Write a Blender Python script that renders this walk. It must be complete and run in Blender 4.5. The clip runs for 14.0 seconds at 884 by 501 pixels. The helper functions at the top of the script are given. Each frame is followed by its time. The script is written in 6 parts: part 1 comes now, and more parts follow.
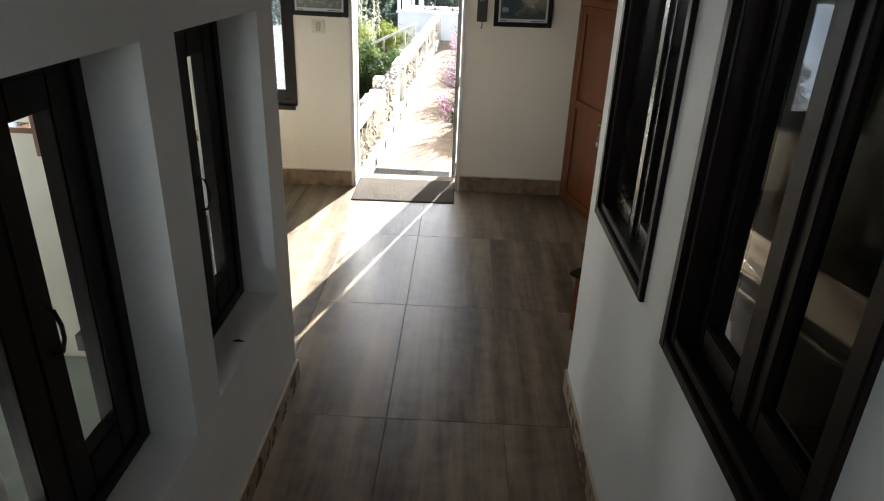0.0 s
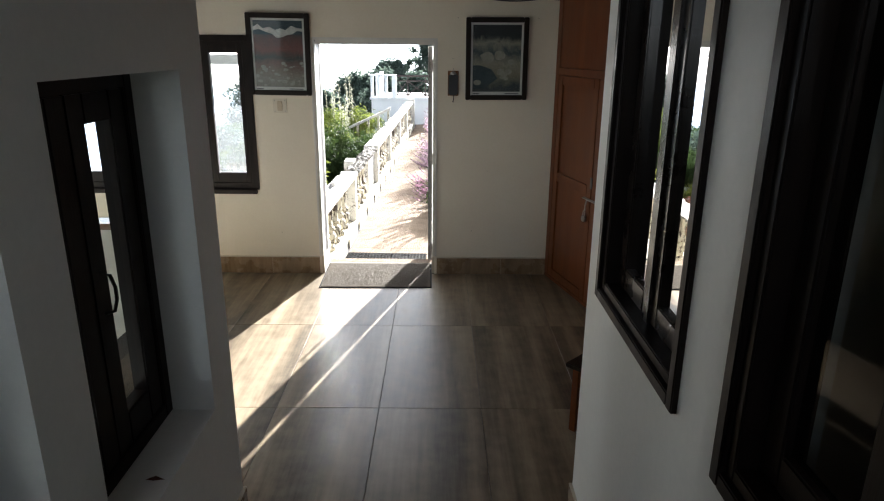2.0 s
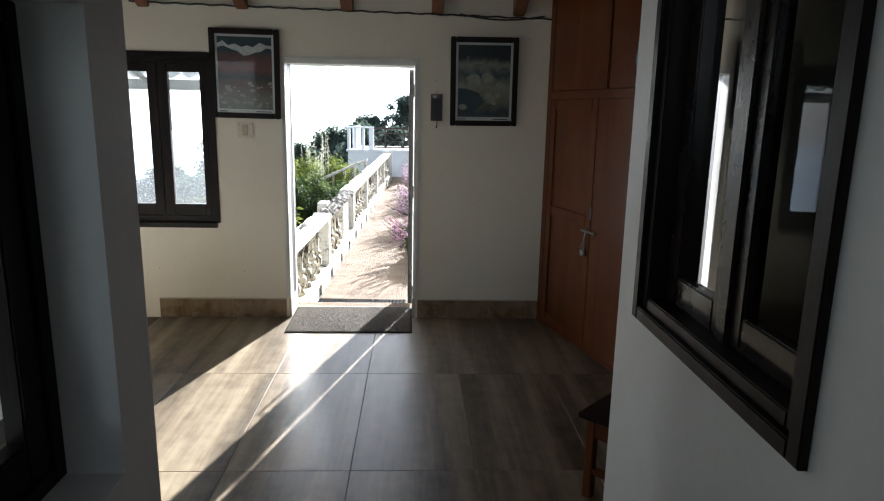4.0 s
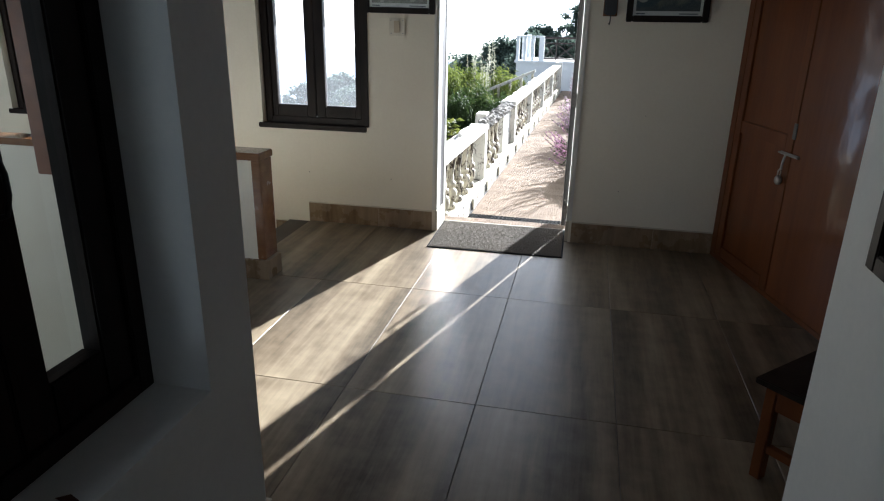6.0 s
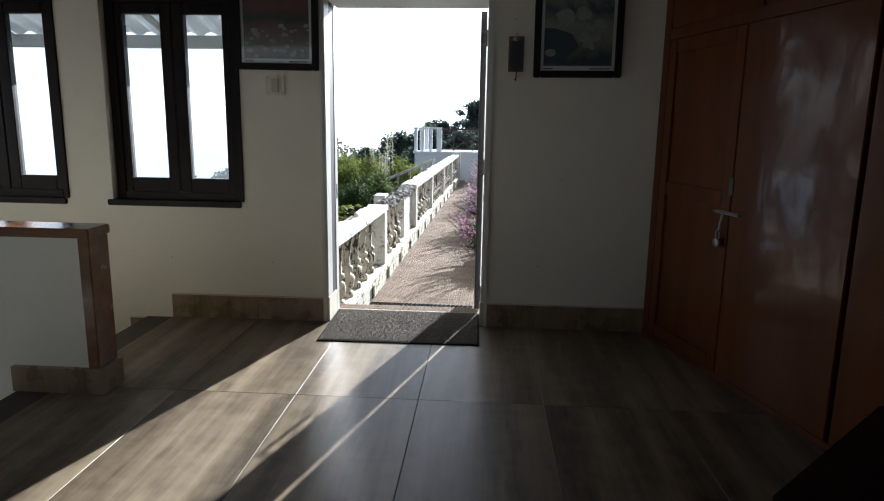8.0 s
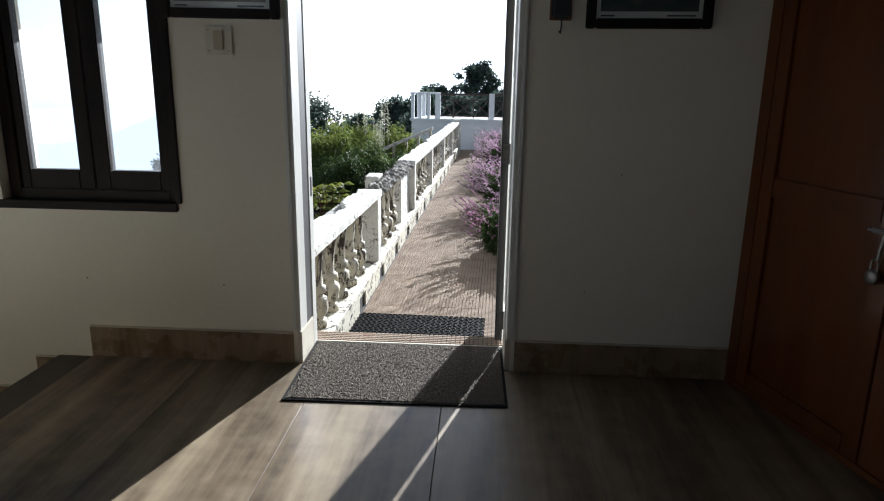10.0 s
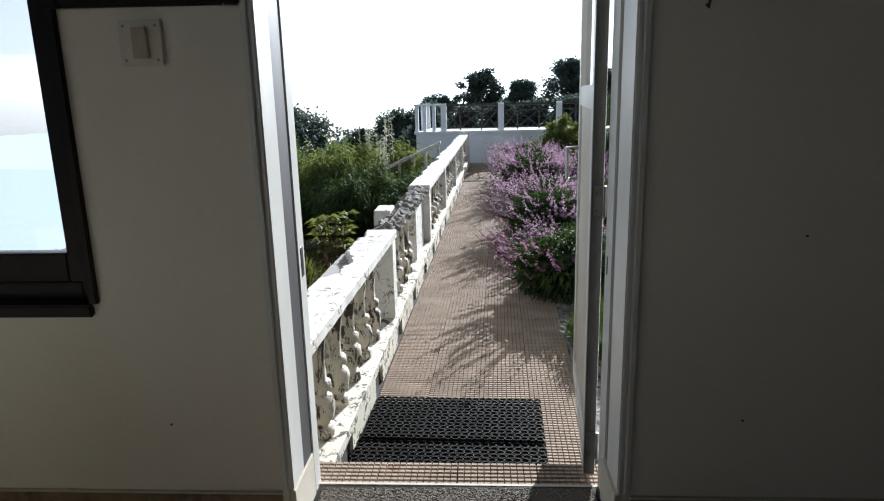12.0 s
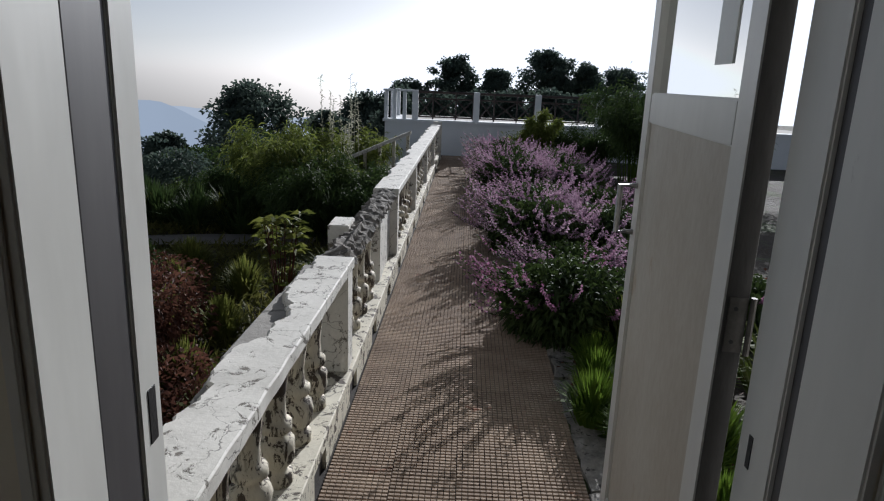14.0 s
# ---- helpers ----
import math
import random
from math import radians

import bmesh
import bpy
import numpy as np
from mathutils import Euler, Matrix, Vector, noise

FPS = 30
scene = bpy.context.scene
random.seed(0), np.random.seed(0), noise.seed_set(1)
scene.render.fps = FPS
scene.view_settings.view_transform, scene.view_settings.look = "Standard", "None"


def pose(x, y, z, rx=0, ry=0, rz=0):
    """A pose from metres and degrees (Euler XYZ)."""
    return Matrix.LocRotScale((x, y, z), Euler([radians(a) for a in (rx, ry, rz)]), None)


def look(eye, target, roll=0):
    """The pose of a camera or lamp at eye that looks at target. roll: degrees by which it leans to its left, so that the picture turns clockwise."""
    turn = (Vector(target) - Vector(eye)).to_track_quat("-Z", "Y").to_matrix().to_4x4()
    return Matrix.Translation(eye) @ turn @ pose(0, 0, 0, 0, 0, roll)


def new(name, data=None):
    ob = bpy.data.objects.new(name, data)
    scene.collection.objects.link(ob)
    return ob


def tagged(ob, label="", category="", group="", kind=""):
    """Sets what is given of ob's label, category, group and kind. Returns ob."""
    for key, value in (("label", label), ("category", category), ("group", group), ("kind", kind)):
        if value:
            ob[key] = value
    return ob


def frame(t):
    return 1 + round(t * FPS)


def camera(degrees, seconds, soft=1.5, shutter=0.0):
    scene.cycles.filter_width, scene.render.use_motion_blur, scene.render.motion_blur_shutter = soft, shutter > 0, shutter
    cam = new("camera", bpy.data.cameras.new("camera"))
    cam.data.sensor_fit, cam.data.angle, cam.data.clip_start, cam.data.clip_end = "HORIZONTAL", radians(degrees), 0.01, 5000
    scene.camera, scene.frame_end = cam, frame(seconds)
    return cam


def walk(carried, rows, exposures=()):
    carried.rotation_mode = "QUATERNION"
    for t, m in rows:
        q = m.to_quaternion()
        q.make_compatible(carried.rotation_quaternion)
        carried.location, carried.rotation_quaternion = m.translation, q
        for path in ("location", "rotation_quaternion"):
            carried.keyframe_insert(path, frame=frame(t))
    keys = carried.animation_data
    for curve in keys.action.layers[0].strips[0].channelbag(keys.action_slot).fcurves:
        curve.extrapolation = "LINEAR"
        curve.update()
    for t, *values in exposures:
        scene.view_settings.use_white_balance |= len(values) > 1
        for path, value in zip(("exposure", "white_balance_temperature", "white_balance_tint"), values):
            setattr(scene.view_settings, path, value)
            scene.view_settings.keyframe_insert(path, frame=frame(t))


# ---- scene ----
cam = camera(68.0, 14.0, 1.15)
PATH = [
    (0, (-0.319, 0.658, 2.21), (-0.356, 2.478, 1.381), 2.2),
    (0.5, (-0.343, 0.843, 2.114), (-0.258, 2.692, 1.356), 2.8),
    (1, (-0.385, 0.999, 2.071), (-0.305, 2.886, 1.413), 1.1),
    (1.5, (-0.334, 1.101, 2.063), (-0.28, 2.995, 1.424), 0.3),
    (2, (-0.286, 1.151, 2.053), (-0.274, 3.06, 1.457), 0.5),
    (2.5, (-0.3, 1.265, 1.96), (-0.204, 3.196, 1.447), 1.1),
    (2.7, (-0.336, 1.296, 1.932), (-0.22, 3.25, 1.52), 0.6),
    (5, (-0.324, 1.961, 1.603), (-0.321, 3.909, 1.152), 1.6),
    (5.5, (-0.341, 2.03, 1.587), (-0.546, 3.943, 1.043), -0.6),
    (6, (-0.267, 2.105, 1.604), (-0.659, 3.95, 0.937), 1.1),
    (6.5, (-0.246, 2.195, 1.545), (-0.487, 4.076, 0.911), 1.2),
    (7, (-0.348, 2.373, 1.435), (-0.425, 4.332, 1.035), 0.1),
    (7.5, (-0.358, 2.588, 1.366), (-0.445, 4.541, 0.943), 0.5),
    (8, (-0.338, 2.805, 1.329), (-0.461, 4.764, 0.945), 0.9),
    (8.5, (-0.418, 3.087, 1.351), (-0.428, 5.038, 0.912), 1.2),
    (11, (-0.563, 4.588, 1.369), (-0.726, 6.519, 0.878), 0.7),
    (11.5, (-0.685, 4.884, 1.388), (-0.713, 6.83, 0.926), 0.6),
    (12, (-0.749, 5.168, 1.383), (-0.871, 7.11, 0.923), -1.4),
    (12.5, (-0.766, 5.458, 1.405), (-0.913, 7.395, 0.926), 0.4),
    (13, (-0.844, 5.75, 1.408), (-0.818, 7.701, 0.967), -1.9),
    (13.5, (-0.877, 5.999, 1.402), (-0.82, 7.943, 0.933), 0.8),
    (14, (-0.871, 6.274, 1.418), (-0.877, 8.21, 0.916), 2.3),
]
walk(cam, [(t, look(eye, target, roll)) for t, eye, target, roll in PATH],
     [(0, 3.45, 6300, 10), (2.0, 3.05, 6150, 10), (2.7, 2.92, 6050, 10), (5, 2.5, 5750, 9), (6.5, 2.4, 5700, 9), (7.5, 1.88, 5700, 9), (8.7, 1.4, 5700, 9), (11, 1.45, 5700, 9), (12, 1.2, 5700, 9), (12.5, 0.5, 5650, 9), (13, 0.28, 5700, 10), (13.5, 0.45, 5750, 11), (14, 0.08, 5850, 12)])

# ---- world, sun, large lights ----
SUN_AZ = 15.9      # degrees right of straight ahead
SUN_EL = 20.0
world = bpy.data.worlds.new("world")
scene.world = world
world.use_nodes = True
wn = world.node_tree
sky = wn.nodes.new("ShaderNodeTexSky")
sky.sky_type = "NISHITA"
sky.sun_disc = False
sky.sun_elevation = radians(SUN_EL)
sky.sun_rotation = radians(SUN_AZ)
sky.altitude = 2000
sky.air_density = 1.0
sky.dust_density = 4.0
sky.ozone_density = 1.0
pale = wn.nodes.new("ShaderNodeHueSaturation")      # thin high haze takes the colour out of the sky
pale.inputs["Saturation"].default_value = 0.28
pale.inputs["Value"].default_value = 0.8
wn.links.new(sky.outputs["Color"], pale.inputs["Color"])
even = wn.nodes.new("ShaderNodeMix")                # the haze evens out the glow round the sun
even.data_type = "RGBA"
even.blend_type = "DARKEN"
even.inputs[0].default_value = 1.0
even.inputs[7].default_value = (12.2, 12.5, 12.9, 1)
wn.links.new(pale.outputs["Color"], even.inputs[6])
wn.links.new(even.outputs[2], wn.nodes["Background"].inputs["Color"])
wn.nodes["Background"].inputs["Strength"].default_value = 0.085

sun = new("sun", bpy.data.lights.new("sun", "SUN"))
sun.data.energy = 5.0
sun.data.angle = radians(0.45)
sun.data.color = (1.0, 0.96, 0.89)
sa, se = radians(SUN_AZ), radians(SUN_EL)
sun.matrix_world = look((0, 0, 30), (-math.sin(sa) * math.cos(se), -math.cos(sa) * math.cos(se), 30 - math.sin(se)))


def area_light(name, where, target, w, h, power, color=(0.9, 0.95, 1.0)):
    """Area lamp, for skylight at an opening or for added fill."""
    lamp = new(name, bpy.data.lights.new(name, "AREA"))
    lamp.data.shape = "RECTANGLE"
    lamp.data.size, lamp.data.size_y, lamp.data.energy, lamp.data.color = w, h, power, color
    lamp.matrix_world = look(where, target)
    return lamp


area_light("skylight_back_window", (-0.72, -0.86, 2.35), (-0.72, 5, 1.6), 0.8, 1.0, 0.05)
area_light("skylight_left_room_window", (-3.7, 0.66, 1.25), (-3.7, 6, 0.7), 1.1, 1.2, 0.27, (0.94, 1.0, 0.96))
# added fill from the stairwell side; the wall has no opening here
area_light("skylight_stairwell_window", (-5.96, 5.2, 1.15), (-1.5, 6.6, 1.15), 1.3, 0.9, 5.9, (0.98, 0.97, 0.92))

# ---- materials ----


def nodes_of(name):
    m = bpy.data.materials.new(name)
    m.use_nodes = True
    return m, m.node_tree, m.node_tree.nodes["Principled BSDF"]


def ramp(nt, fac, stops):
    r = nt.nodes.new("ShaderNodeValToRGB")
    e = r.color_ramp.elements
    while len(e) < len(stops):
        e.new(0.5)
    for el, (p, c) in zip(e, stops):
        el.position = p
        el.color = (*c, 1) if len(c) == 3 else c
    nt.links.new(fac, r.inputs["Fac"])
    return r.outputs["Color"]


def mapped(nt, scale=(1, 1, 1), space="Object", shift=False):
    tc = nt.nodes.new("ShaderNodeTexCoord")
    mp = nt.nodes.new("ShaderNodeMapping")
    mp.inputs["Scale"].default_value = scale
    nt.links.new(tc.outputs[space], mp.inputs["Vector"])
    if shift:
        oi = nt.nodes.new("ShaderNodeObjectInfo")
        mul = nt.nodes.new("ShaderNodeMath")
        mul.operation = "MULTIPLY"
        mul.inputs[1].default_value = 37.0
        nt.links.new(oi.outputs["Random"], mul.inputs[0])
        cb = nt.nodes.new("ShaderNodeCombineXYZ")
        nt.links.new(mul.outputs[0], cb.inputs["X"])
        nt.links.new(mul.outputs[0], cb.inputs["Y"])
        nt.links.new(cb.outputs[0], mp.inputs["Location"])
    return mp.outputs["Vector"]


def noise_tex(nt, vec, scale, detail=4.0, rough=0.55, dist=0.0):
    n = nt.nodes.new("ShaderNodeTexNoise")
    n.inputs["Scale"].default_value = scale
    n.inputs["Detail"].default_value = detail
    n.inputs["Roughness"].default_value = rough
    n.inputs["Distortion"].default_value = dist
    nt.links.new(vec, n.inputs["Vector"])
    return n.outputs["Fac"]


def mixc(nt, fac, a, b, mode="MIX"):
    m = nt.nodes.new("ShaderNodeMix")
    m.data_type = "RGBA"
    m.blend_type = mode
    for sock, v in (("Factor", fac), ("A", a), ("B", b)):
        i = [s for s in m.inputs if s.name == sock and (s.type == "RGBA" or sock == "Factor" and s.type == "VALUE")][0]
        if isinstance(v, bpy.types.NodeSocket):
            nt.links.new(v, i)
        elif sock == "Factor":
            i.default_value = v
        else:
            i.default_value = (*v, 1)
    return [o for o in m.outputs if o.type == "RGBA"][0]


def bump(nt, bsdf, height, strength, distance=0.01):
    b = nt.nodes.new("ShaderNodeBump")
    b.inputs["Strength"].default_value = strength
    b.inputs["Distance"].default_value = distance
    nt.links.new(height, b.inputs["Height"])
    nt.links.new(b.outputs["Normal"], bsdf.inputs["Normal"])


def plain(name, dark, light, scale=3.0, fine=60.0, rough=0.6, strength=0.15, stretch=(1, 1, 1), metallic=0.0, stain=None, stain_at=0.62, space="Object", shift=False, spec=0.5, distance=0.01):
    """Two-scale mottled surface, with optional stains."""
    m, nt, b = nodes_of(name)
    v = mapped(nt, stretch, space, shift)
    big = noise_tex(nt, v, scale, 5)
    small = noise_tex(nt, v, fine, 3, 0.6)
    c = ramp(nt, big, [(0.3, dark), (0.7, light)])
    c = mixc(nt, 0.25, c, ramp(nt, small, [(0.35, dark), (0.65, light)]))
    if stain:
        s = noise_tex(nt, v, scale * 2.3, 6, 0.7, 0.6)
        f = ramp(nt, s, [(stain_at, (0, 0, 0)), (stain_at + 0.06, (1, 1, 1))])
        c = mixc(nt, f, c, stain)
    nt.links.new(c, b.inputs["Base Color"])
    r = ramp(nt, big, [(0.2, (rough * 0.85,) * 3), (0.8, (min(1, rough * 1.15),) * 3)])
    nt.links.new(r, b.inputs["Roughness"])
    b.inputs["Metallic"].default_value = metallic
    b.inputs["Specular IOR Level"].default_value = spec
    bump(nt, b, small, strength, distance)
    return m


def streaked(name, stops, stretch, scale, rough, strength=0.08, shift=True, coat=0.0, rlow=None, spec=0.5, iso_mix=0.18, warp=0.35):
    """Wood-like streaks, long along one axis."""
    m, nt, b = nodes_of(name)
    v = mapped(nt, stretch, "Object", shift)
    broad = noise_tex(nt, v, scale, 3, 0.5, warp)
    fine = noise_tex(nt, v, scale * 7, 4, 0.65, warp * 0.7)
    iso = noise_tex(nt, mapped(nt, (1, 1, 1), "Object", shift), 9.0, 4)
    c = ramp(nt, broad, stops)
    c = mixc(nt, 0.3, c, ramp(nt, fine, [(0.3, stops[0][1]), (0.72, stops[-1][1])]))
    c = mixc(nt, iso_mix, c, ramp(nt, iso, [(0.35, stops[0][1]), (0.65, stops[-1][1])]))
    nt.links.new(c, b.inputs["Base Color"])
    lo = rough * 0.75 if rlow is None else rlow
    nt.links.new(ramp(nt, iso, [(0.3, (lo,) * 3), (0.75, (rough * 1.2,) * 3)]), b.inputs["Roughness"])
    b.inputs["Coat Weight"].default_value = coat
    b.inputs["Specular IOR Level"].default_value = spec
    b.inputs["Coat Roughness"].default_value = 0.15
    bump(nt, b, fine, strength, 0.004)
    return m


def leafy(name, dark, light, trans=0.35, rough=0.68):
    """Leaves: each leaf a little different, light shining through."""
    m, nt, b = nodes_of(name)
    g = nt.nodes.new("ShaderNodeNewGeometry")
    v = mapped(nt, (1, 1, 1), "Object")
    big = noise_tex(nt, v, 1.7, 3)
    c = ramp(nt, g.outputs["Random Per Island"], [(0.0, dark), (1.0, light)])
    c = mixc(nt, 0.45, c, ramp(nt, big, [(0.35, dark), (0.65, light)]))
    nt.links.new(c, b.inputs["Base Color"])
    b.inputs["Roughness"].default_value = rough
    b.inputs["Specular IOR Level"].default_value = 0.18
    tr = nt.nodes.new("ShaderNodeBsdfTranslucent")
    nt.links.new(c, tr.inputs["Color"])
    mx = nt.nodes.new("ShaderNodeMixShader")
    mx.inputs["Fac"].default_value = trans
    out = nt.nodes["Material Output"]
    nt.links.new(b.outputs[0], mx.inputs[1])
    nt.links.new(tr.outputs[0], mx.inputs[2])
    nt.links.new(mx.outputs[0], out.inputs["Surface"])
    return m


def glassy(name, tint=(0.95, 0.97, 0.97), rough=0.0, ior=1.5, dust=0.0):
    """Thin window glass: clear, with a mirror's sheen by the angle, and a film of dust that catches the light."""
    m, nt, b = nodes_of(name)
    fr = nt.nodes.new("ShaderNodeFresnel")
    fr.inputs["IOR"].default_value = ior
    tp = nt.nodes.new("ShaderNodeBsdfTransparent")
    tp.inputs["Color"].default_value = (*tint, 1)
    gl = nt.nodes.new("ShaderNodeBsdfGlossy")
    gl.inputs["Roughness"].default_value = rough
    mx = nt.nodes.new("ShaderNodeMixShader")
    nt.links.new(fr.outputs[0], mx.inputs["Fac"])
    clear = tp.outputs[0]
    if dust:
        film = nt.nodes.new("ShaderNodeBsdfTranslucent")
        film.inputs["Color"].default_value = (0.8, 0.85, 0.9, 1)
        veil = nt.nodes.new("ShaderNodeMixShader")
        veil.inputs["Fac"].default_value = dust
        nt.links.new(clear, veil.inputs[1])
        nt.links.new(film.outputs[0], veil.inputs[2])
        clear = veil.outputs[0]
    nt.links.new(clear, mx.inputs[1])
    nt.links.new(gl.outputs[0], mx.inputs[2])
    nt.links.new(mx.outputs[0], nt.nodes["Material Output"].inputs["Surface"])
    return m


M_WALL = plain("cream_wall_paint", (0.74, 0.685, 0.565), (0.82, 0.775, 0.655), 1.3, 45, 0.62, 0.06, distance=0.004)
M_WALL_COOL = plain("white_wall_paint", (0.70, 0.72, 0.70), (0.80, 0.81, 0.78), 1.6, 45, 0.55, 0.06, distance=0.004)
M_TILE = streaked("wood_look_tile", [(0.34, (0.036, 0.024, 0.0145)), (0.48, (0.145, 0.106, 0.068)), (0.64, (0.35, 0.284, 0.192))], (3.6, 0.26, 1), 1.6, 0.36, 0.03, rlow=0.34, iso_mix=0.2, warp=0.14, spec=0.38)
M_BASE = streaked("wood_look_skirting_tile", [(0.3, (0.13, 0.085, 0.047)), (0.5, (0.24, 0.165, 0.095)), (0.7, (0.34, 0.25, 0.155))], (4.0, 4.0, 0.4), 1.8, 0.3, 0.03)
M_GROUT = plain("dark_grout", (0.07, 0.06, 0.05), (0.12, 0.1, 0.085), 6, 90, 0.85)
M_CAULK = plain("pale_skirting_joint", (0.5, 0.45, 0.36), (0.62, 0.57, 0.47), 8, 80, 0.8)
M_DARKWOOD = streaked("dark_varnished_wood", [(0.3, (0.006, 0.0045, 0.004)), (0.55, (0.012, 0.008, 0.0065)), (0.78, (0.028, 0.018, 0.013))], (9, 9, 0.9), 1.6, 0.45, 0.12, coat=0.0, spec=0.16)
M_DARKGLOSS = streaked("glossy_dark_varnish", [(0.3, (0.008, 0.006, 0.005)), (0.55, (0.016, 0.011, 0.009)), (0.78, (0.034, 0.023, 0.017))], (9, 9, 0.9), 1.6, 0.3, 0.1, coat=0.27, spec=0.22)
M_WARDROBE = streaked("orange_brown_varnished_wood", [(0.3, (0.095, 0.027, 0.0075)), (0.55, (0.135, 0.041, 0.0115)), (0.75, (0.175, 0.056, 0.017))], (5, 5, 0.5), 1.1, 0.5, 0.08, coat=0.5, rlow=0.45, spec=0.12)
_nt = M_WARDROBE.node_tree       # cloudy, wavy old varnish: glossy patches beside dull worn ones
_b = _nt.nodes["Principled BSDF"]
_v = mapped(_nt, (1, 1, 0.55), "Object", True)
_worn = noise_tex(_nt, _v, 4.5, 8, 0.68, 0.8)
_nt.links.new(ramp(_nt, _worn, [(0.36, (0.16, 0.16, 0.16)), (0.56, (0.55, 0.55, 0.55))]), _b.inputs["Coat Weight"])
_nt.links.new(ramp(_nt, _worn, [(0.4, (0.2, 0.2, 0.2)), (0.56, (0.07, 0.07, 0.07))]), _b.inputs["Coat Roughness"])
_cb = _nt.nodes.new("ShaderNodeBump")
_cb.inputs["Strength"].default_value = 0.1
_cb.inputs["Distance"].default_value = 0.02
_nt.links.new(noise_tex(_nt, _v, 7.0, 3, 0.5, 0.3), _cb.inputs["Height"])
_nt.links.new(_cb.outputs["Normal"], _b.inputs["Coat Normal"])
M_CAPWOOD = streaked("honey_varnished_wood", [(0.3, (0.11, 0.042, 0.015)), (0.55, (0.19, 0.082, 0.03)), (0.75, (0.27, 0.125, 0.05))], (1.2, 9, 9), 1.4, 0.25, 0.1, coat=0.5)
M_RAFTER = streaked("red_brown_roof_wood", [(0.3, (0.12, 0.045, 0.02)), (0.55, (0.2, 0.08, 0.04)), (0.75, (0.28, 0.125, 0.065))], (8, 0.8, 8), 1.5, 0.55, 0.25)
M_BOARD = streaked("dark_roof_boards", [(0.3, (0.085, 0.03, 0.014)), (0.55, (0.14, 0.053, 0.026)), (0.75, (0.2, 0.085, 0.045))], (0.8, 9, 9), 1.6, 0.6, 0.25)
M_FRAMEWHITE = plain("white_gloss_frame_paint", (0.59, 0.585, 0.545), (0.75, 0.745, 0.70), 3.0, 10, 0.38, 0.16, (1, 1, 0.3), stain=(0.42, 0.4, 0.36), stain_at=0.72)
# grey of the jamb rebates, darkened to carry the shade inside them
M_FRAMEGREY = plain("rebate_grey_and_shade", (0.05, 0.047, 0.05), (0.105, 0.1, 0.1), 4, 14, 0.5, 0.05, (1, 1, 0.2))
M_DOORPANEL = plain("off_white_door_panel", (0.36, 0.31, 0.235), (0.56, 0.53, 0.46), 1.6, 60, 0.42, 0.08, (1, 1, 0.5), stain=(0.4, 0.31, 0.2), stain_at=0.63)
M_STEEL = plain("worn_steel", (0.25, 0.24, 0.23), (0.45, 0.44, 0.42), 12, 120, 0.42, 0.05, metallic=1.0)
M_BRASS = plain("dull_brass", (0.42, 0.31, 0.14), (0.6, 0.46, 0.22), 12, 120, 0.35, 0.05, metallic=1.0)
M_BLACK = plain("black_plastic", (0.012, 0.012, 0.014), (0.028, 0.028, 0.03), 9, 120, 0.4)
M_IVORY = plain("ivory_plastic", (0.62, 0.57, 0.46), (0.72, 0.67, 0.56), 7, 80, 0.4, 0.04)
M_IVORYDARK = plain("yellowed_plastic", (0.45, 0.37, 0.25), (0.55, 0.46, 0.33), 7, 80, 0.4, 0.04)
M_MAT = plain("grey_brown_loop_mat", (0.12, 0.103, 0.084), (0.215, 0.188, 0.155), 130, 300, 0.95, 0.5, spec=0.15)
M_RUBBER = plain("black_rubber", (0.007, 0.007, 0.007), (0.016, 0.016, 0.0155), 10, 140, 0.75, 0.2, spec=0.1)
M_PATH = plain("brown_ribbed_paving", (0.232, 0.174, 0.132), (0.48, 0.386, 0.302), 3.2, 45, 0.85, 0.3, stain=(0.30, 0.165, 0.115), stain_at=0.62, shift=True, spec=0.15)
M_PATHBED = plain("joint_dirt_and_recess_dark", (0.012, 0.009, 0.0075), (0.034, 0.027, 0.022), 5, 70, 0.95, 0.3)


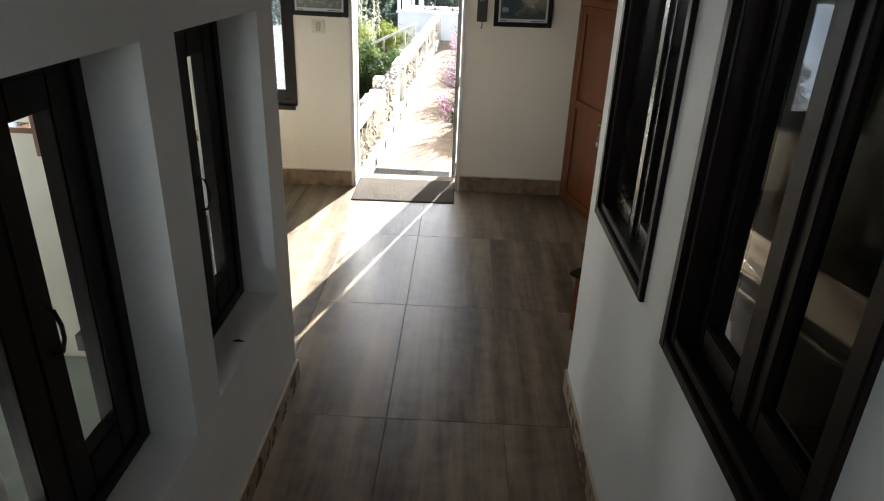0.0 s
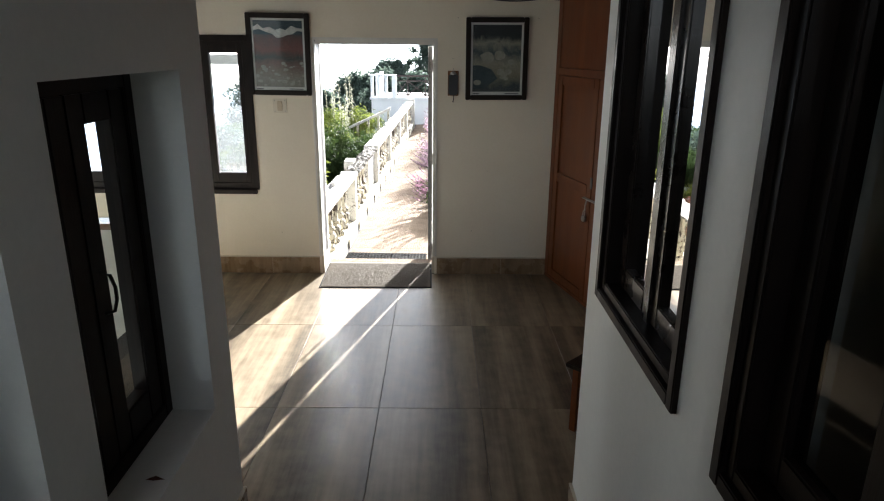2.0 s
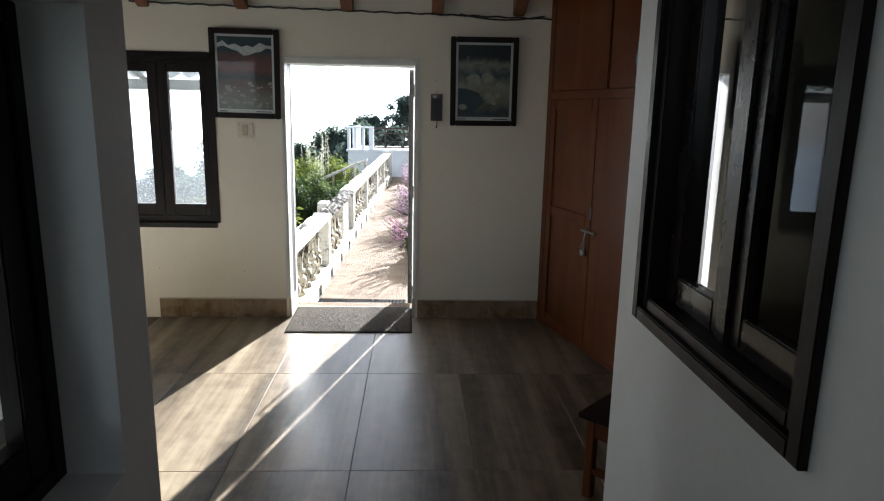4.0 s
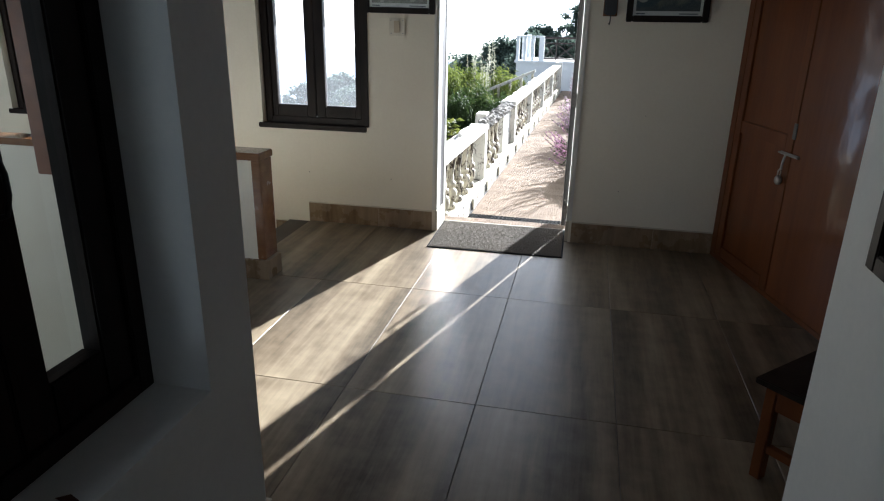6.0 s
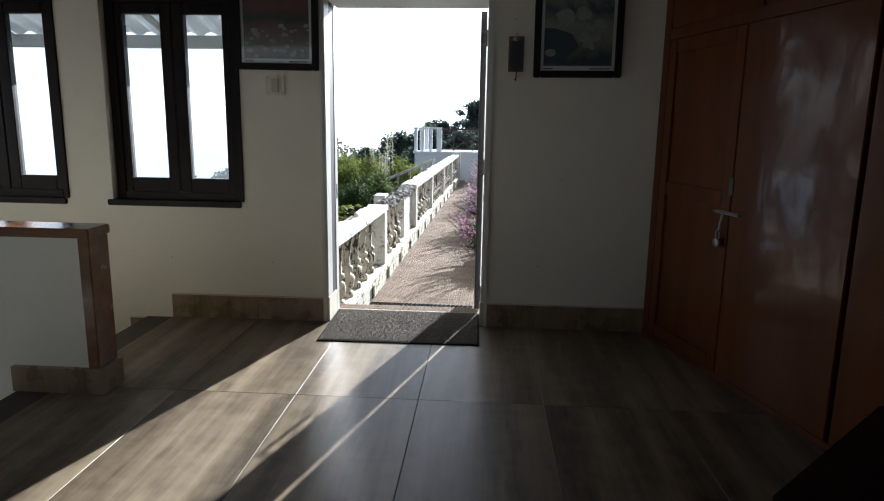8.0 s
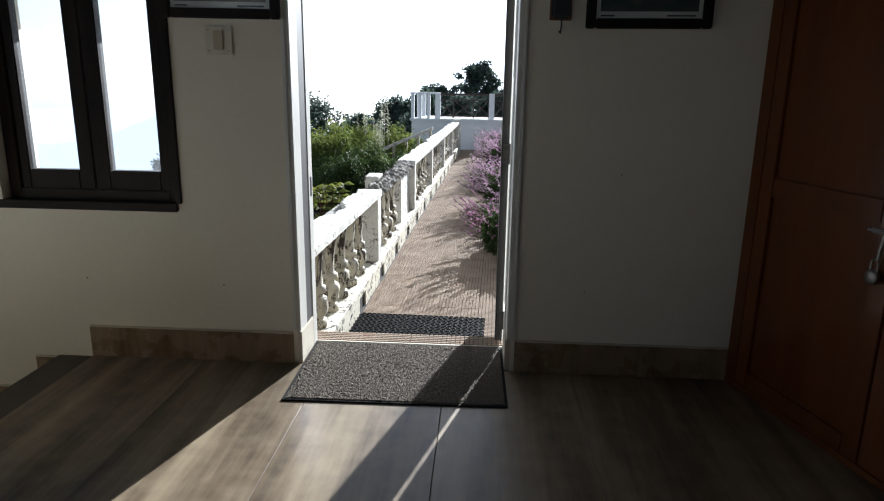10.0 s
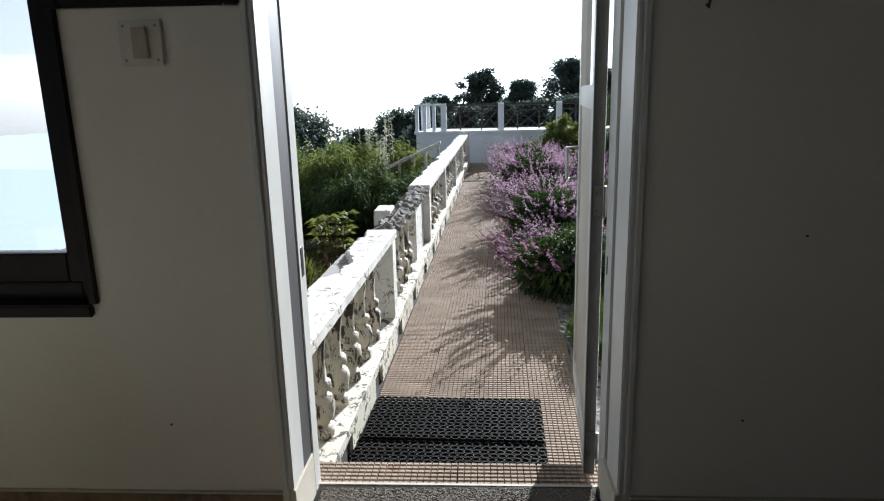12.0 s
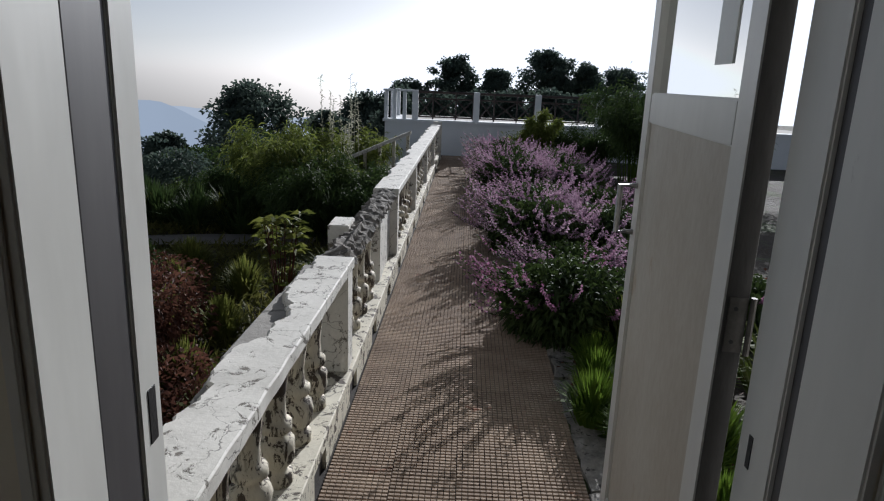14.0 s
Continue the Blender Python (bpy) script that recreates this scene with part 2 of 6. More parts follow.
def peeling(name, dark, light, under, amount, crack, stretch=(1, 1, 1)):
    """White paint over mortar: flaked patches with sharp edges, fine cracks, grime."""
    m, nt, b = nodes_of(name)
    v = mapped(nt, stretch, "Object", stretch[2] != 1)
    big = noise_tex(nt, v, 2.2, 5)
    fine = noise_tex(nt, v, 55, 4, 0.65)
    flake = noise_tex(nt, v, 11.0, 8, 0.75, 0.6)
    c = ramp(nt, big, [(0.3, dark), (0.7, light)])
    c = mixc(nt, 0.3, c, ramp(nt, fine, [(0.3, dark), (0.6, light)]))
    w = nt.nodes.new("ShaderNodeTexVoronoi")
    w.feature = "DISTANCE_TO_EDGE"
    w.inputs["Scale"].default_value = 4.2
    add = nt.nodes.new("ShaderNodeVectorMath")
    add.operation = "MULTIPLY_ADD"
    nz = nt.nodes.new("ShaderNodeTexNoise")
    nz.inputs["Scale"].default_value = 7.0
    nz.inputs["Detail"].default_value = 5.0
    nt.links.new(v, nz.inputs["Vector"])
    nt.links.new(nz.outputs["Color"], add.inputs[0])
    add.inputs[1].default_value = (0.22, 0.22, 0.22)
    nt.links.new(v, add.inputs[2])
    nt.links.new(add.outputs[0], w.inputs["Vector"])
    line = ramp(nt, w.outputs["Distance"], [(0.0, (1, 1, 1)), (crack, (0, 0, 0))])
    gate = ramp(nt, noise_tex(nt, v, 1.6, 3), [(0.5, (0, 0, 0)), (0.58, (0.9, 0.9, 0.9))])
    c = mixc(nt, mixc(nt, 1.0, line, gate, "MULTIPLY"), c, tuple(k * 0.45 for k in under))
    f = ramp(nt, flake, [(amount, (0, 0, 0)), (amount + 0.025, (1, 1, 1))])
    c = mixc(nt, f, c, mixc(nt, 0.5, under, ramp(nt, fine, [(0.3, tuple(k * 0.4 for k in under)), (0.7, under)])))
    nt.links.new(c, b.inputs["Base Color"])
    b.inputs["Roughness"].default_value = 0.75
    inv = ramp(nt, flake, [(amount - 0.02, (1, 1, 1)), (amount + 0.03, (0.2, 0.2, 0.2))])
    bump(nt, b, mixc(nt, 0.4, inv, fine), 0.6, 0.006)
    return m


M_PEEL = peeling("peeling_white_paint", (0.5, 0.48, 0.43), (0.74, 0.715, 0.655), (0.17, 0.15, 0.12), 0.575, 0.012)
M_PEEL2 = peeling("weathered_whitewash", (0.47, 0.43, 0.33), (0.71, 0.67, 0.55), (0.08, 0.06, 0.042), 0.535, 0.032)
M_BALUSTER = peeling("cracked_whitewash", (0.42, 0.37, 0.275), (0.66, 0.61, 0.49), (0.07, 0.05, 0.034), 0.52, 0.04, (1.7, 1.7, 0.5))
M_RUBBLE = plain("bare_grey_mortar", (0.05, 0.045, 0.04), (0.26, 0.235, 0.2), 9, 50, 0.95, 0.8)
M_TERRACE = plain("terrace_whitewash", (0.62, 0.65, 0.68), (0.74, 0.76, 0.78), 1.2, 25, 0.7, 0.2, stain=(0.42, 0.43, 0.43), stain_at=0.66)
M_IRON = plain("dark_iron", (0.03, 0.022, 0.02), (0.07, 0.05, 0.045), 9, 90, 0.55, 0.2)
M_CONCRETE = plain("grey_concrete", (0.22, 0.21, 0.19), (0.36, 0.34, 0.31), 2.5, 50, 0.9, 0.4, stain=(0.14, 0.135, 0.12), stain_at=0.62)
M_KERB = plain("dirty_broken_concrete", (0.11, 0.103, 0.092), (0.4, 0.375, 0.335), 7, 45, 0.85, 0.7, stain=(0.03, 0.028, 0.026), stain_at=0.55)
M_SOIL = plain("garden_soil", (0.022, 0.017, 0.011), (0.06, 0.046, 0.03), 0.8, 14, 0.98, 0.8, stain=(0.055, 0.075, 0.025), stain_at=0.52, distance=0.05)
M_GLASS = glassy("window_glass", dust=0.065)
M_GLASSDUST = glassy("dusty_door_glass", (0.8, 0.82, 0.83), 0.02, 1.6)
M_GLASSDARK = glassy("dusty_window_glass", (0.8, 0.83, 0.84), 0.01, 1.48)
M_GLASSMID = glassy("hazy_window_glass", (0.66, 0.68, 0.67), 0.015, 1.1)
M_GLASSDIM = glassy("grimy_window_glass", (0.6, 0.62, 0.61), 0.02, 1.085)
M_GREENFLOOR = plain("green_grey_lower_floor", (0.16, 0.19, 0.16), (0.27, 0.3, 0.26), 4, 60, 0.35, 0.05)
M_CORRUGATED = plain("galvanised_sheet", (0.42, 0.44, 0.45), (0.58, 0.6, 0.61), 2, 40, 0.5, 0.1, metallic=0.4)
M_EAVE = plain("grey_painted_eave_timber", (0.3, 0.32, 0.33), (0.42, 0.44, 0.45), 3, 40, 0.7, 0.2)
# the unlit room's darkness is put into this surface colour
M_DARKROOM = plain("room_dimness_paint", (0.16, 0.15, 0.13), (0.22, 0.2, 0.18), 1.5, 40, 0.8, 0.05)
M_BARK = plain("dark_bark", (0.04, 0.03, 0.022), (0.11, 0.085, 0.06), 3, 26, 0.95, 0.9, (1, 1, 0.3), distance=0.03)
M_OAKLEAF = leafy("dark_evergreen_leaves", (0.034, 0.054, 0.05), (0.105, 0.138, 0.105), 0.42, 0.6)
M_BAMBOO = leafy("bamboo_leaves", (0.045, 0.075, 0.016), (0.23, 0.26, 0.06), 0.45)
# darker copy of the bamboo leaves, shade put into the colour
M_BAMBOOSHADE = leafy("shaded_bamboo_leaves", (0.02, 0.04, 0.013), (0.075, 0.112, 0.034), 0.34)
M_SAGE = leafy("grey_green_sage_leaves", (0.016, 0.033, 0.01), (0.075, 0.11, 0.032), 0.25)
M_FLOWER = leafy("mauve_sage_flowers", (0.24, 0.13, 0.21), (0.56, 0.4, 0.5), 0.4, 0.7)
M_MAGENTA = leafy("magenta_sage_flowers", (0.20, 0.075, 0.15), (0.44, 0.25, 0.36), 0.4, 0.7)
M_GRASS = leafy("bright_grass_blades", (0.035, 0.08, 0.01), (0.16, 0.235, 0.03), 0.45)
M_YELLOWLEAF = leafy("yellow_green_leaves", (0.07, 0.10, 0.02), (0.24, 0.24, 0.06), 0.45)
M_RUSTLEAF = leafy("rusty_red_leaves", (0.05, 0.022, 0.018), (0.17, 0.08, 0.052), 0.35)
M_REED = leafy("pale_seed_stalks", (0.3, 0.3, 0.22), (0.5, 0.5, 0.4), 0.4)


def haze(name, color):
    """Far ridge as a glowing colour that stands in for sunlit haze."""
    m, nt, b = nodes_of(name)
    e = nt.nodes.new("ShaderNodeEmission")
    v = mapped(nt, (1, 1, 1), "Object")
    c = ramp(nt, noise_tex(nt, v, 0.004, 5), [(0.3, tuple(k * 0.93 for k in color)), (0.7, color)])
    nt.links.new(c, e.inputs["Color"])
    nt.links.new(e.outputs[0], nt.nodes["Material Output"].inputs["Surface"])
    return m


# ---- builders ----


def mesh_of(name, bm, mats):
    me = bpy.data.meshes.new(name)
    bm.to_mesh(me)
    bm.free()
    for m in (mats if isinstance(mats, (list, tuple)) else [mats]):
        me.materials.append(m)
    return me


def part(name, bm, material, parent=None, label=""):
    """Links a bmesh as one mesh object, under a thing if one is given."""
    ob = new(name, mesh_of(name, bm, material))
    ob.parent = parent
    if label:
        ob["label"] = label
    return ob


def quick(name, verts, faces, material, parent=None, label=""):
    me = bpy.data.meshes.new(name)
    me.from_pydata([tuple(v) for v in verts], [], [tuple(f) for f in faces])
    me.materials.append(material)
    ob = new(name, me)
    ob.parent = parent
    if label:
        ob["label"] = label
    return ob


def thing(name, label, category, group="", m=None):
    ob = new(name)
    ob.empty_display_size = 0.1
    if m is not None:
        ob.matrix_world = m
    return tagged(ob, label, category, group)


def box(x0, x1, y0, y1, z0, z1, bev=0.0, bm=None, m=None):
    bm = bm or bmesh.new()
    r = bmesh.ops.create_cube(bm, size=1)
    t = Matrix.LocRotScale(((x0 + x1) / 2, (y0 + y1) / 2, (z0 + z1) / 2), None, (abs(x1 - x0), abs(y1 - y0), abs(z1 - z0)))
    bmesh.ops.transform(bm, matrix=(m @ t) if m is not None else t, verts=r["verts"])
    if bev:
        es = {e for v in r["verts"] for e in v.link_edges}
        bmesh.ops.bevel(bm, geom=list(es), offset=bev, segments=2, affect="EDGES", clamp_overlap=True)
    return bm


def tube(points, radius, seg=8, bm=None, taper=1.0):
    """A round bar along points."""
    bm = bm or bmesh.new()
    pts = [Vector(p) for p in points]
    rings = []
    for i, p in enumerate(pts):
        d = (pts[min(i + 1, len(pts) - 1)] - pts[max(i - 1, 0)]).normalized()
        a = d.orthogonal().normalized()
        b = d.cross(a)
        r = radius * (1 + (taper - 1) * i / max(1, len(pts) - 1))
        rings.append([bm.verts.new(p + r * (math.cos(k * math.tau / seg) * a + math.sin(k * math.tau / seg) * b)) for k in range(seg)])
    for q, w in zip(rings, rings[1:]):
        # align rings by nearest start vertex
        s = min(range(seg), key=lambda j: (w[j].co - q[0].co).length)
        w[:] = w[s:] + w[:s]
        for k in range(seg):
            bm.faces.new((q[k], q[(k + 1) % seg], w[(k + 1) % seg], w[k]))
    bm.faces.new(rings[0][::-1])
    bm.faces.new(rings[-1])
    bmesh.ops.recalc_face_normals(bm, faces=bm.faces)
    return bm


def lathe(profile, seg=14, bm=None, at=(0, 0, 0)):
    bm = bm or bmesh.new()
    rings = [[bm.verts.new((at[0] + r * math.cos(k * math.tau / seg), at[1] + r * math.sin(k * math.tau / seg), at[2] + z)) for k in range(seg)] for r, z in profile]
    for q, w in zip(rings, rings[1:]):
        for k in range(seg):
            f = bm.faces.new((q[k], q[(k + 1) % seg], w[(k + 1) % seg], w[k]))
            f.smooth = True
    bm.faces.new(rings[0][::-1])
    bm.faces.new(rings[-1])
    return bm


def pierced(u0, u1, z0, z1, w0, w1, holes, axis="x"):
    """A wall from u0 to u1 and z0 to z1, between the faces w0 and w1, with rectangular holes (u0, u1, z0, z1) through it. axis: the way it runs."""
    us = sorted({u0, u1, *[h[i] for h in holes for i in (0, 1)]})
    zs = sorted({z0, z1, *[h[i] for h in holes for i in (2, 3)]})
    us = [u for u in us if u0 <= u <= u1]
    zs = [z for z in zs if z0 <= z <= z1]

    def solid(i, j):
        if not (0 <= i < len(us) - 1 and 0 <= j < len(zs) - 1):
            return False
        u, z = (us[i] + us[i + 1]) / 2, (zs[j] + zs[j + 1]) / 2
        return not any(h[0] < u < h[1] and h[2] < z < h[3] for h in holes)

    bm = bmesh.new()
    cache = {}

    def v(u, w, z):
        k = (round(u, 5), round(w, 5), round(z, 5))
        if k not in cache:
            cache[k] = bm.verts.new((u, w, z) if axis == "x" else (w, u, z))
        return cache[k]

    for i in range(len(us) - 1):
        for j in range(len(zs) - 1):
            if not solid(i, j):
                continue
            a, b, c, d = us[i], us[i + 1], zs[j], zs[j + 1]
            for w in (w0, w1):
                bm.faces.new((v(a, w, c), v(b, w, c), v(b, w, d), v(a, w, d)))
            if not solid(i - 1, j):
                bm.faces.new((v(a, w0, c), v(a, w1, c), v(a, w1, d), v(a, w0, d)))
            if not solid(i + 1, j):
                bm.faces.new((v(b, w0, c), v(b, w1, c), v(b, w1, d), v(b, w0, d)))
            if not solid(i, j - 1):
                bm.faces.new((v(a, w0, c), v(b, w0, c), v(b, w1, c), v(a, w1, c)))
            if not solid(i, j + 1):
                bm.faces.new((v(a, w0, d), v(b, w0, d), v(b, w1, d), v(a, w1, d)))
    bmesh.ops.recalc_face_normals(bm, faces=bm.faces)
    return bm


def structure(name, bm, material, label, category):
    return tagged(part(name, bm, material), label, category, kind="structure")


def frame_bars(name, u0, u1, z0, z1, d0, d1, width, material, parent, bev=0.004, axis="x", label=""):
    """Four bars round an opening, butted, as four parts."""
    for a, b, c, d in ((u0, u0 + width, z0, z1), (u1 - width, u1, z0, z1), (u0 + width, u1 - width, z0, z0 + width), (u0 + width, u1 - width, z1 - width, z1)):
        bm = box(a, b, d0, d1, c, d, bev) if axis == "x" else box(d0, d1, a, b, c, d, bev)
        part(name, bm, material, parent, label)


# ---- the large structure ----
YW = 7.0                      # inner face of the door wall
XL, XR = -1.165, 0.34         # corridor walls
DOOR = (-1.372, -0.321, -0.02, 2.095)
WINS = [(-2.80, -1.93), (-3.99, -3.12), (-5.18, -4.31)]
WZ = (0.782, 2.108)
LWINS = [(2.63, 3.445), (1.59, 2.41)]
LZ = (0.67, 1.97)
RWINS = [(2.657, 3.53), (1.52, 2.40)]
RZ = (1.137, 2.42)

M_FACADE = plain("unseen_grey_facade", (0.2, 0.2, 0.18), (0.32, 0.31, 0.28), 1.5, 40, 0.8, 0.2, stain=(0.13, 0.13, 0.115), stain_at=0.6)
wn_ = structure("wall_north", pierced(-6.0, 2.4, -1.5, 2.75, YW, YW + 0.3, [DOOR] + [(a, b, *WZ) for a, b in WINS]), [M_WALL, M_FACADE], "cream painted wall with a door and windows", "wall")
for f in wn_.data.polygons:                 # unseen outer face, greyed to cut the light it bounces onto the path
    f.material_index = 1 if all(wn_.data.vertices[k].co.y > YW + 0.29 for k in f.vertices) else 0
structure("wall_corridor_left", pierced(-0.9, 3.675, -1.5, 5.2, XL - 0.3, XL, [(a, b, *LZ) for a, b in LWINS], "y"), M_WALL_COOL, "white painted corridor wall with two deep windows", "wall")
structure("wall_corridor_right", pierced(-0.9, 3.71, -0.2, 5.2, XR, XR + 0.22, [(a, b, *RZ) for a, b in RWINS], "y"), M_WALL_COOL, "white painted corridor wall with two dark windows", "wall")
structure("wall_back", pierced(-1.465, 0.56, -0.2, 5.2, -1.1, -0.9, [(-1.13, -0.31, 1.85, 2.85)]), M_WALL_COOL, "white painted wall with a window", "wall")
structure("wall_wardrobe_return", box(XR + 0.22, 2.6, 3.5, 3.705, -0.1, 5.2), M_WALL, "cream painted wall beside the wardrobe", "wall")
structure("wall_east", box(2.4, 2.6, -0.9, 7.3, -0.2, 5.2), M_WALL, "cream painted side wall", "wall")
structure("wall_west", pierced(0.4, 7.3, -1.5, 5.2, -6.2, -6.0, [(2.2, 3.8, 0.85, 2.15)], "y"), M_WALL_COOL, "white painted wall of the stairwell", "wall")
structure("wall_stairwell_back", pierced(-6.0, -1.465, -1.5, 5.2, 0.4, 0.6, [(-4.3, -3.1, 0.95, 2.25)]), M_WALL_COOL, "white painted stairwell wall with a window", "wall")
structure("wall_dark_room_far", box(0.56, 2.4, -0.9, -0.8, -0.2, 5.2), M_DARKROOM, "wall of the room behind the windows, dimness put into its colour", "wall")
structure("wall_dark_room_side", box(2.3, 2.396, -0.8, 3.5, -0.2, 5.2), M_DARKROOM, "side wall of the room behind the windows, dimness put into its colour", "wall")
structure("floor_dark_room", box(0.56, 2.3, -0.8, 3.5, -0.2, -0.002), M_DARKROOM, "floor of the room behind the windows, dimness put into its colour", "floor")
structure("ceiling_dark_room", box(0.56, 2.3, -0.8, 3.5, 2.7, 2.8), M_DARKROOM, "ceiling of the room behind the windows, dimness put into its colour", "ceiling")

# floor slab, stairs of the corridor, lower floor
bm = box(-2.62, 2.4, 4.02, YW + 0.3, -0.12, -0.009)
box(XL, 2.4, 2.25, 4.02, -0.12, -0.009, bm=bm)
box(-1.84, XL, 3.6, 4.02, -0.12, -0.009, bm=bm)
structure("floor_base", bm, M_GROUT, "dark grout bed under the floor tiles", "floor")
structure("floor_lower", box(-6.0, -1.465, 0.6, 5.7, -1.5, -1.35), M_GREENFLOOR, "green-grey polished lower floor", "floor")
structure("wall_under_floor", box(-2.2, -1.465, 4.05, 5.7, -1.35, -0.125), M_WALL_COOL, "white wall under the floor edge", "wall")
RISER, TREAD = 0.175, 0.35
stairs = thing("corridor_stairs", "short flight of wood-look tiled stairs between corridor walls", "stairs")
for k in range(4):
    part("step", box(XL, XR, 2.25 - (k + 1) * TREAD, 2.25 - k * TREAD, -0.1, RISER * (k + 1), 0.004), M_TILE, stairs)
part("landing", box(XL, XR, -0.9, 2.25 - 4 * TREAD, -0.1, RISER * 5, 0.004), M_TILE, stairs)
down = thing("stairwell_stairs", "wood-look tiled stairs going down along the window wall", "stairs")
for k in range(7):
    part("step", box(-2.74 - 0.305 * k, -2.435 - 0.305 * k, 5.85, YW, -1.5, -0.175 * (k + 1), 0.004), M_TILE, down)
part("landing", box(-6.0, -2.74 - 0.305 * 6, 5.85, YW, -1.5, -0.175 * 7 - 0.12), M_TILE, down)

# sloping boarded ceiling
SLOPE = math.tan(radians(23))


def roof_z(y):
    return 2.60 + (YW - y) * SLOPE


bm = bmesh.new()
n_boards = 38
for i in range(n_boards):
    a, b = YW + 0.3 - i * 0.18, YW + 0.3 - (i + 1) * 0.18 + 0.012
    lift = 0.006 * (i % 3)
    vs = [bm.verts.new(p) for p in ((-6.2, a, roof_z(a) + lift), (2.6, a, roof_z(a) + lift), (2.6, b, roof_z(b) + 0.012 + lift), (-6.2, b, roof_z(b) + 0.012 + lift),
                                    (-6.2, a, roof_z(a) + 0.05), (2.6, a, roof_z(a) + 0.05), (2.6, b, roof_z(b) + 0.05), (-6.2, b, roof_z(b) + 0.05))]
    for f in ((0, 3, 2, 1), (4, 5, 6, 7), (0, 1, 5, 4), (2, 3, 7, 6), (1, 2, 6, 5), (3, 0, 4, 7)):
        bm.faces.new([vs[k] for k in f])
ceiling = structure("ceiling", bm, M_BOARD, "sloping ceiling of red-brown roof boards", "ceiling")
bm = bmesh.new()
vs = [bm.verts.new(p) for p in ((-6.2, 7.3, roof_z(7.3) + 0.11), (2.6, 7.3, roof_z(7.3) + 0.11), (2.6, -1.1, roof_z(-1.1) + 0.2), (-6.2, -1.1, roof_z(-1.1) + 0.2))]
bm.faces.new(vs)
bmesh.ops.solidify(bm, geom=bm.faces, thickness=-0.06)
structure("roof_slab", bm, M_CONCRETE, "roof cover above the boards", "roof")
for i, x in enumerate([-5.2, -4.5, -3.8, -3.1, -2.4, -1.66, -0.86, -0.17, 0.46, 1.15, 1.85]):
    m = Matrix.Translation((x, YW + 0.02, 2.44)) @ Matrix.Rotation(-math.atan(SLOPE), 4, "X")
    r = part("rafter", box(-0.045, 0.045, -6.6, 0.0, 0.0, 0.135, 0.006), M_RAFTER)
    r.matrix_world = m
    tagged(r, "red-brown timber rafter under the boarded ceiling", "rafter", "roof rafters", "structure")


# ---- openings ----


def casement(parent, u0, u1, z0, z1, d0, d1, stile, bottom, axis, glass, stile2=None, top=None, wood=None):
    """One glazed leaf: two stiles, two rails, a pane."""
    leaf = new("casement")
    leaf.parent = parent
    leaf.empty_display_size = 0.05

    s2 = stile if stile2 is None else stile2
    top = stile if top is None else top

    def bar(a, b, c, d, nm):
        part(nm, box(a, b, d0, d1, c, d, 0.005) if axis == "x" else box(d0, d1, a, b, c, d, 0.005), wood or M_DARKWOOD, leaf)

    bar(u0, u0 + stile, z0, z1, "stile")
    bar(u1 - s2, u1, z0, z1, "stile")
    bar(u0 + stile, u1 - s2, z0, z0 + bottom, "rail")
    bar(u0 + stile, u1 - s2, z1 - top, z1, "rail")
    dm = (d0 + d1) / 2
    a, b, c, d = u0 + stile - 0.004, u1 - s2 + 0.004, z0 + bottom - 0.004, z1 - top + 0.004
    vs = [(a, dm, c), (b, dm, c), (b, dm, d), (a, dm, d)] if axis == "x" else [(dm, a, c), (dm, b, c), (dm, b, d), (dm, a, d)]
    p = quick("pane", vs, [(0, 1, 2, 3)], glass, leaf, "clear glass")
    p.visible_shadow = False
    return leaf


for i, (a, b) in enumerate(WINS):
    w = tagged(new("window_%d" % (i + 1)), "dark-stained wooden casement window with two glass leaves", "window", "windows beside the door", "structure")
    d0, d1 = YW + 0.06, YW + 0.14
    frame_bars("window_frame", a, b, *WZ, d0, d1, 0.06, M_DARKWOOD, w)
    mid = (a + b) / 2
    casement(w, a + 0.06, mid - 0.002, WZ[0] + 0.06, WZ[1] - 0.06, d0 + 0.012, d1 - 0.012, 0.048, 0.093, "x", M_GLASS, 0.076, 0.067)
    casement(w, mid + 0.002, b - 0.06, WZ[0] + 0.06, WZ[1] - 0.06, d0 + 0.012, d1 - 0.012, 0.076, 0.093, "x", M_GLASS, 0.046, 0.067)
    part("window_sill", box(a - 0.034, b + 0.004, YW - 0.016, YW + 0.058, WZ[0] - 0.028, WZ[0] + 0.012, 0.006), M_DARKWOOD, w, "dark wooden sill board")
    part("architrave", box(b - 0.004, b + 0.024, YW - 0.014, YW + 0.056, WZ[0] + 0.013, WZ[1] + 0.02, 0.004), M_DARKWOOD, w)
    part("architrave", box(a, b - 0.005, YW - 0.014, YW + 0.056, WZ[1] - 0.03, WZ[1] + 0.02, 0.004), M_DARKWOOD, w)

